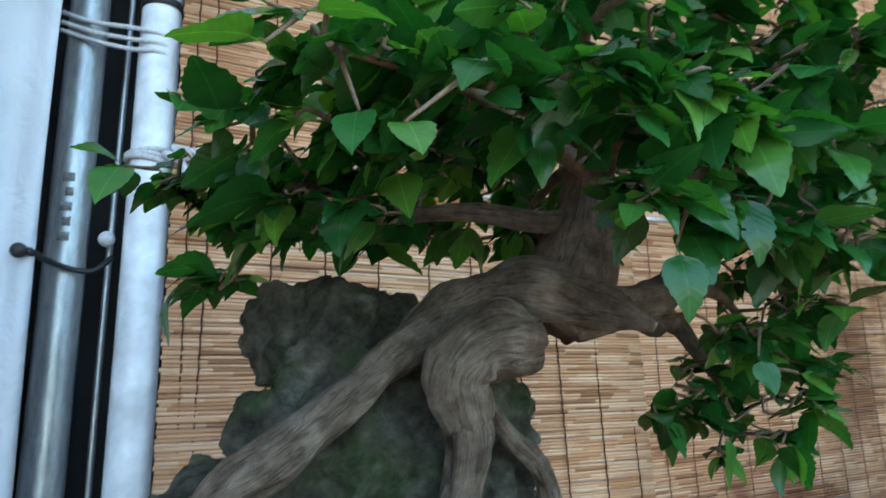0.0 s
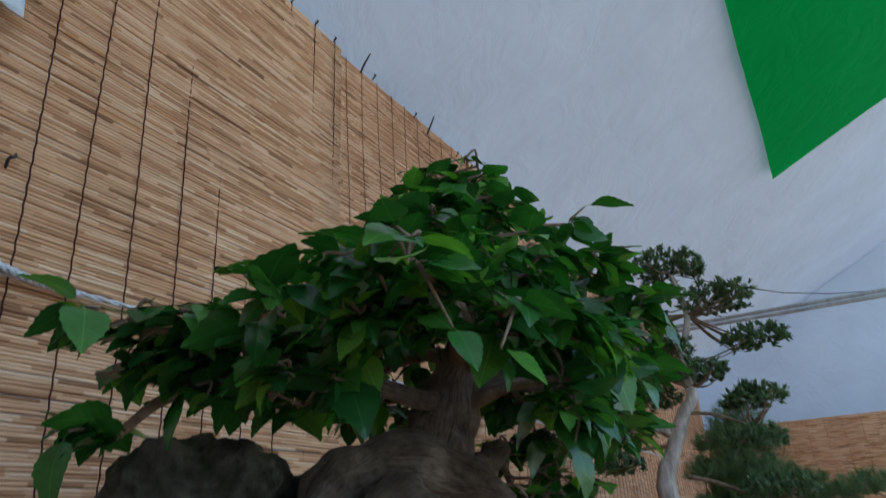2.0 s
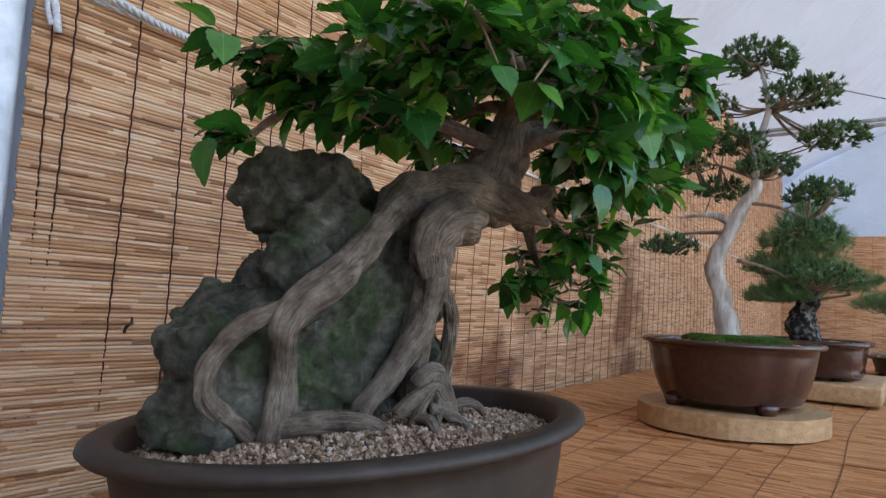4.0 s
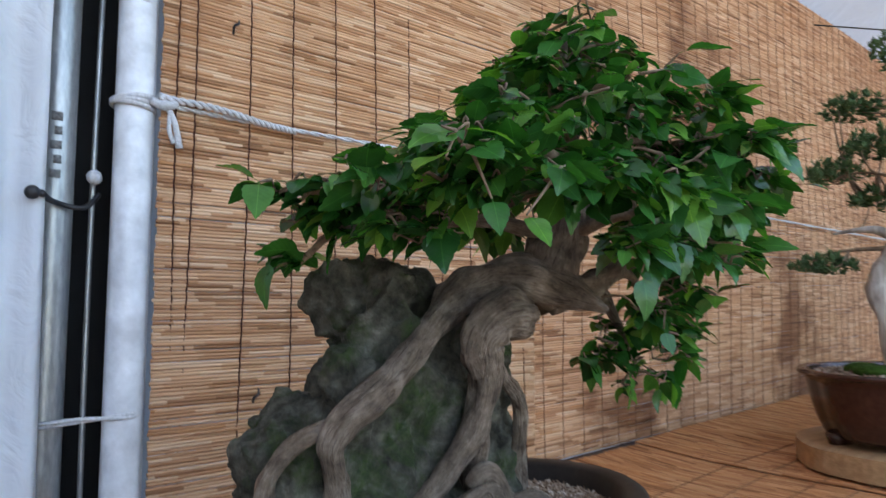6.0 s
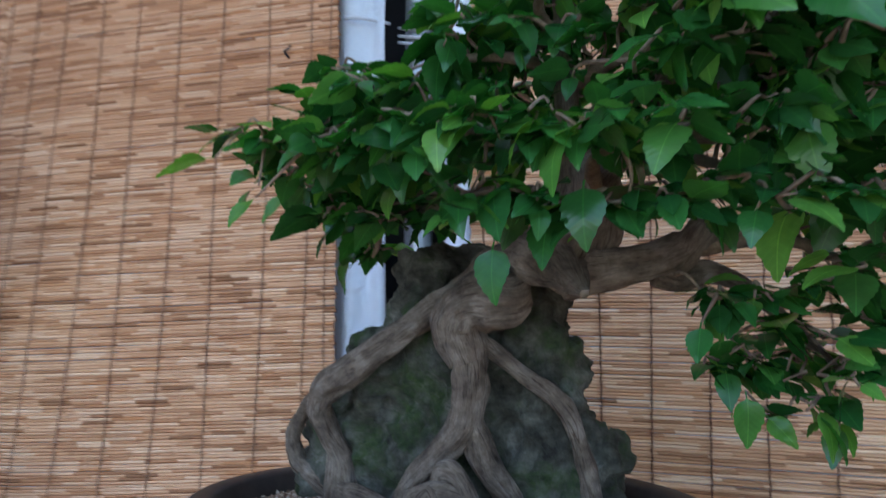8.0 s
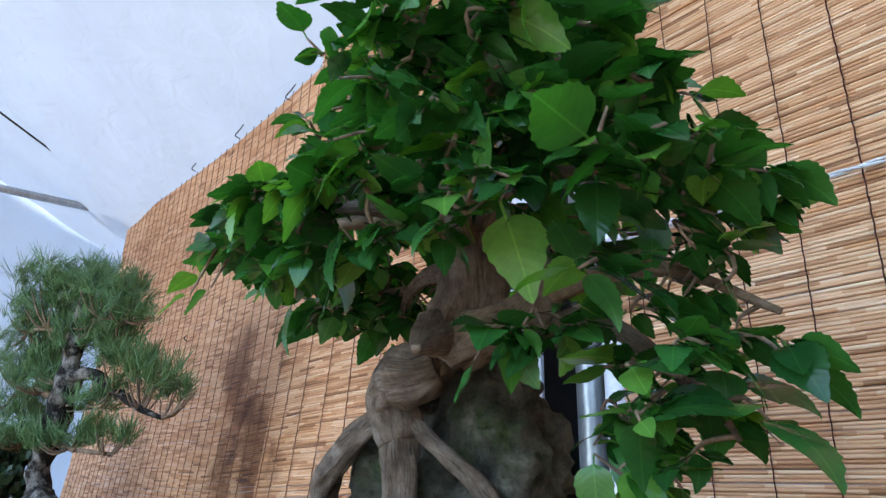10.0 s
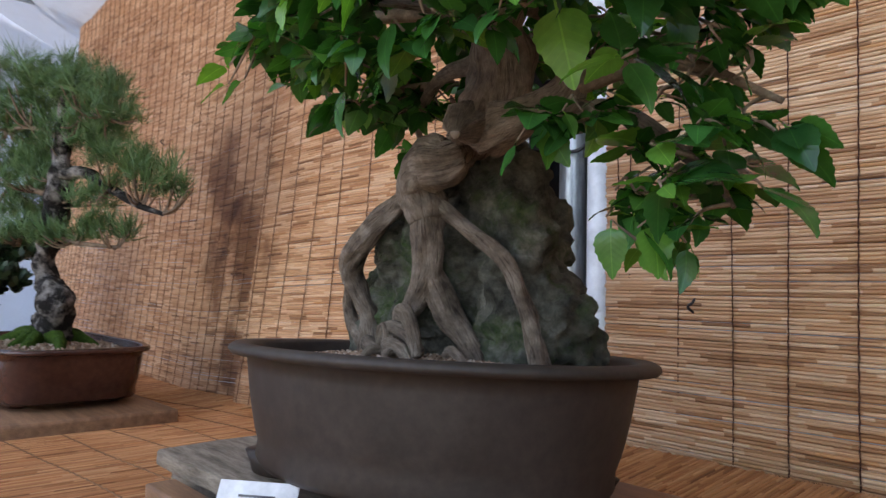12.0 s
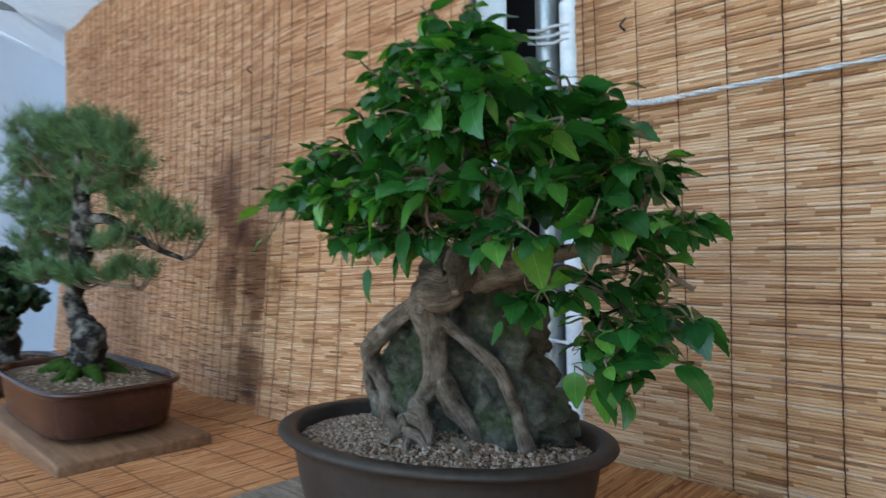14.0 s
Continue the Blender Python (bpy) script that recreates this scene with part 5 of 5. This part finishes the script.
other_tree(
    "juniper bonsai with a bleached twisting trunk and small leaf pads",
    ([(-0.06, 0.0, -0.03, 0.028), (-0.06, 0.0, 0.04, 0.024), (-0.050, 0.015, 0.12, 0.021), (-0.065, 0.025, 0.19, 0.020), (-0.05, 0.0, 0.26, 0.018), (-0.05, -0.03, 0.33, 0.015), (-0.05, -0.06, 0.38, 0.011), (-0.04, -0.05, 0.46, 0.009), (-0.03, -0.08, 0.58, 0.007), (-0.03, -0.06, 0.70, 0.003)],), DEADWOOD,
    ([(-0.05, -0.02, 0.28, 0.012), (-0.05, 0.02, 0.31, 0.011), (-0.05, 0.06, 0.315, 0.006), (-0.05, 0.11, 0.31, 0.003)], [(-0.05, -0.0, 0.27, 0.009), (-0.05, 0.08, 0.27, 0.006), (-0.06, 0.14, 0.26, 0.003)],
     [(-0.05, -0.05, 0.34, 0.008), (-0.04, -0.10, 0.33, 0.006), (-0.03, -0.16, 0.30, 0.004)], [(-0.05, -0.02, 0.2, 0.009), (-0.04, -0.08, 0.18, 0.007), (-0.03, -0.16, 0.14, 0.004)], [(-0.05, -0.06, 0.40, 0.007), (-0.05, 0.02, 0.44, 0.005), (-0.04, 0.08, 0.45, 0.003)]),
    [((-0.04, 0.0, 0.50), (0.10, 0.09, 0.035)), ((-0.04, 0.10, 0.45), (0.08, 0.06, 0.03)), ((-0.04, -0.08, 0.43), (0.09, 0.07, 0.03)), ((-0.02, -0.18, 0.36), (0.09, 0.07, 0.03)), ((-0.03, -0.17, 0.27), (0.08, 0.07, 0.03)), ((-0.05, 0.13, 0.235), (0.08, 0.07, 0.028)), ((-0.02, -0.19, 0.16), (0.10, 0.08, 0.035)), ((0.03, 0.03, 0.39), (0.08, 0.06, 0.03)), ((-0.02, -0.15, 0.61), (0.10, 0.09, 0.035)), ((-0.03, -0.06, 0.71), (0.11, 0.09, 0.04)), ((-0.03, 0.05, 0.60), (0.09, 0.07, 0.03)), ((0.0, -0.21, 0.50), (0.09, 0.07, 0.03))],
    JUNIPER_TUFT, JUNIPER, 100, 31, pose(P2[0], P2[1], table_z(P2[0]) + 0.19) @ Matrix.Diagonal((1, 1, 0.93, 1)), "bleached white deadwood trunk")

# further trees along the table
P4 = (2.45, 0.55)
rs2 = thing("wooden_slab", "brown wooden board under a bonsai pot", "board")
bm = bmesh.new()
box(bm, P4[0] - 0.3, P4[1] - 0.22, table_z(P4[0]) - 0.002, P4[0] + 0.3, P4[1] + 0.22, table_z(P4[0]) + 0.05, 0.006)
part("board", bm, WOOD_SLAB, rs2)
p4 = pot("bonsai_pot", "brown rectangular bonsai pot further along the table", POT_RED, 0.26, 0.19, 0.12, pose(P4[0], P4[1], table_z(P4[0]) + 0.049), power=4, taper=0.88)
soil_disc(p4, 0.235, 0.165, lambda x, y: 0.108, 400, 0.006, 9)
other_tree("dense rounded pine bonsai with dark plated bark", ([(0, 0, -0.02, 0.05), (0.0, 0.02, 0.08, 0.045), (0.0, -0.02, 0.18, 0.03), (0, 0, 0.36, 0.01)],), PINE_BARK, ([(0, 0, 0.15, 0.012), (0, 0.14, 0.18, 0.006)], [(0, 0, 0.15, 0.012), (0, -0.14, 0.18, 0.006)]),
           [((0, 0, 0.47), (0.11, 0.10, 0.07)), ((0, 0, 0.38), (0.17, 0.16, 0.07)), ((0, 0.03, 0.28), (0.2, 0.19, 0.06)), ((0, -0.05, 0.22), (0.2, 0.19, 0.05)), ((0, 0.08, 0.16), (0.18, 0.14, 0.03))], PINE_TUFT, NEEDLES, 60, 33, pose(P4[0], P4[1], table_z(P4[0]) + 0.165) @ Matrix.Diagonal((0.9, 0.9, 0.85, 1)))
P6 = (3.4, 0.22)
p6 = pot("bonsai_pot", "low dark bonsai pot at the far end", POT_DARK, 0.28, 0.2, 0.08, pose(P6[0], P6[1], table_z(P6[0])), taper=0.88)
soil_disc(p6, 0.25, 0.17, lambda x, y: 0.07, 200, 0.008, 10)
other_tree("low spreading pine bonsai with slanting pale trunk", ([(0, 0.1, -0.02, 0.03), (0, 0.02, 0.09, 0.022), (0, -0.1, 0.16, 0.014), (0, -0.2, 0.22, 0.006)],), DEADWOOD, ([(0, 0, 0.1, 0.012), (0, 0.14, 0.19, 0.006)], [(0, -0.08, 0.15, 0.01), (0.1, -0.14, 0.2, 0.006)]),
           [((0, -0.05, 0.25), (0.2, 0.2, 0.05)), ((0, 0.13, 0.22), (0.15, 0.14, 0.04)), ((0, -0.22, 0.20), (0.15, 0.14, 0.04))], PINE_TUFT, NEEDLES, 35, 35, pose(P6[0], P6[1], table_z(P6[0]) + 0.075))

# ---- the reeds of the near screen ----
SHAPES = [mesh_of(reed_mesh("reed", NEAR_X1 - NEAR_X0, 0.00300, 300 + k), "reed", REED) for k in range(9)]
rnd = random.Random(77)
for j in range(int(1.378 / 0.00505)):
    rd = new("reed", SHAPES[rnd.randrange(9)])
    rd.parent = near
    rd.matrix_basis = pose(NEAR_X0 + rnd.uniform(-0.0015, 0.0015), WALL_Y + rnd.uniform(-0.0008, 0.0008), TABLE + 0.004 + j * 0.00505 + rnd.uniform(-0.0005, 0.0005), rnd.choice((0, 90, 180)), rnd.uniform(-0.05, 0.05), 0)
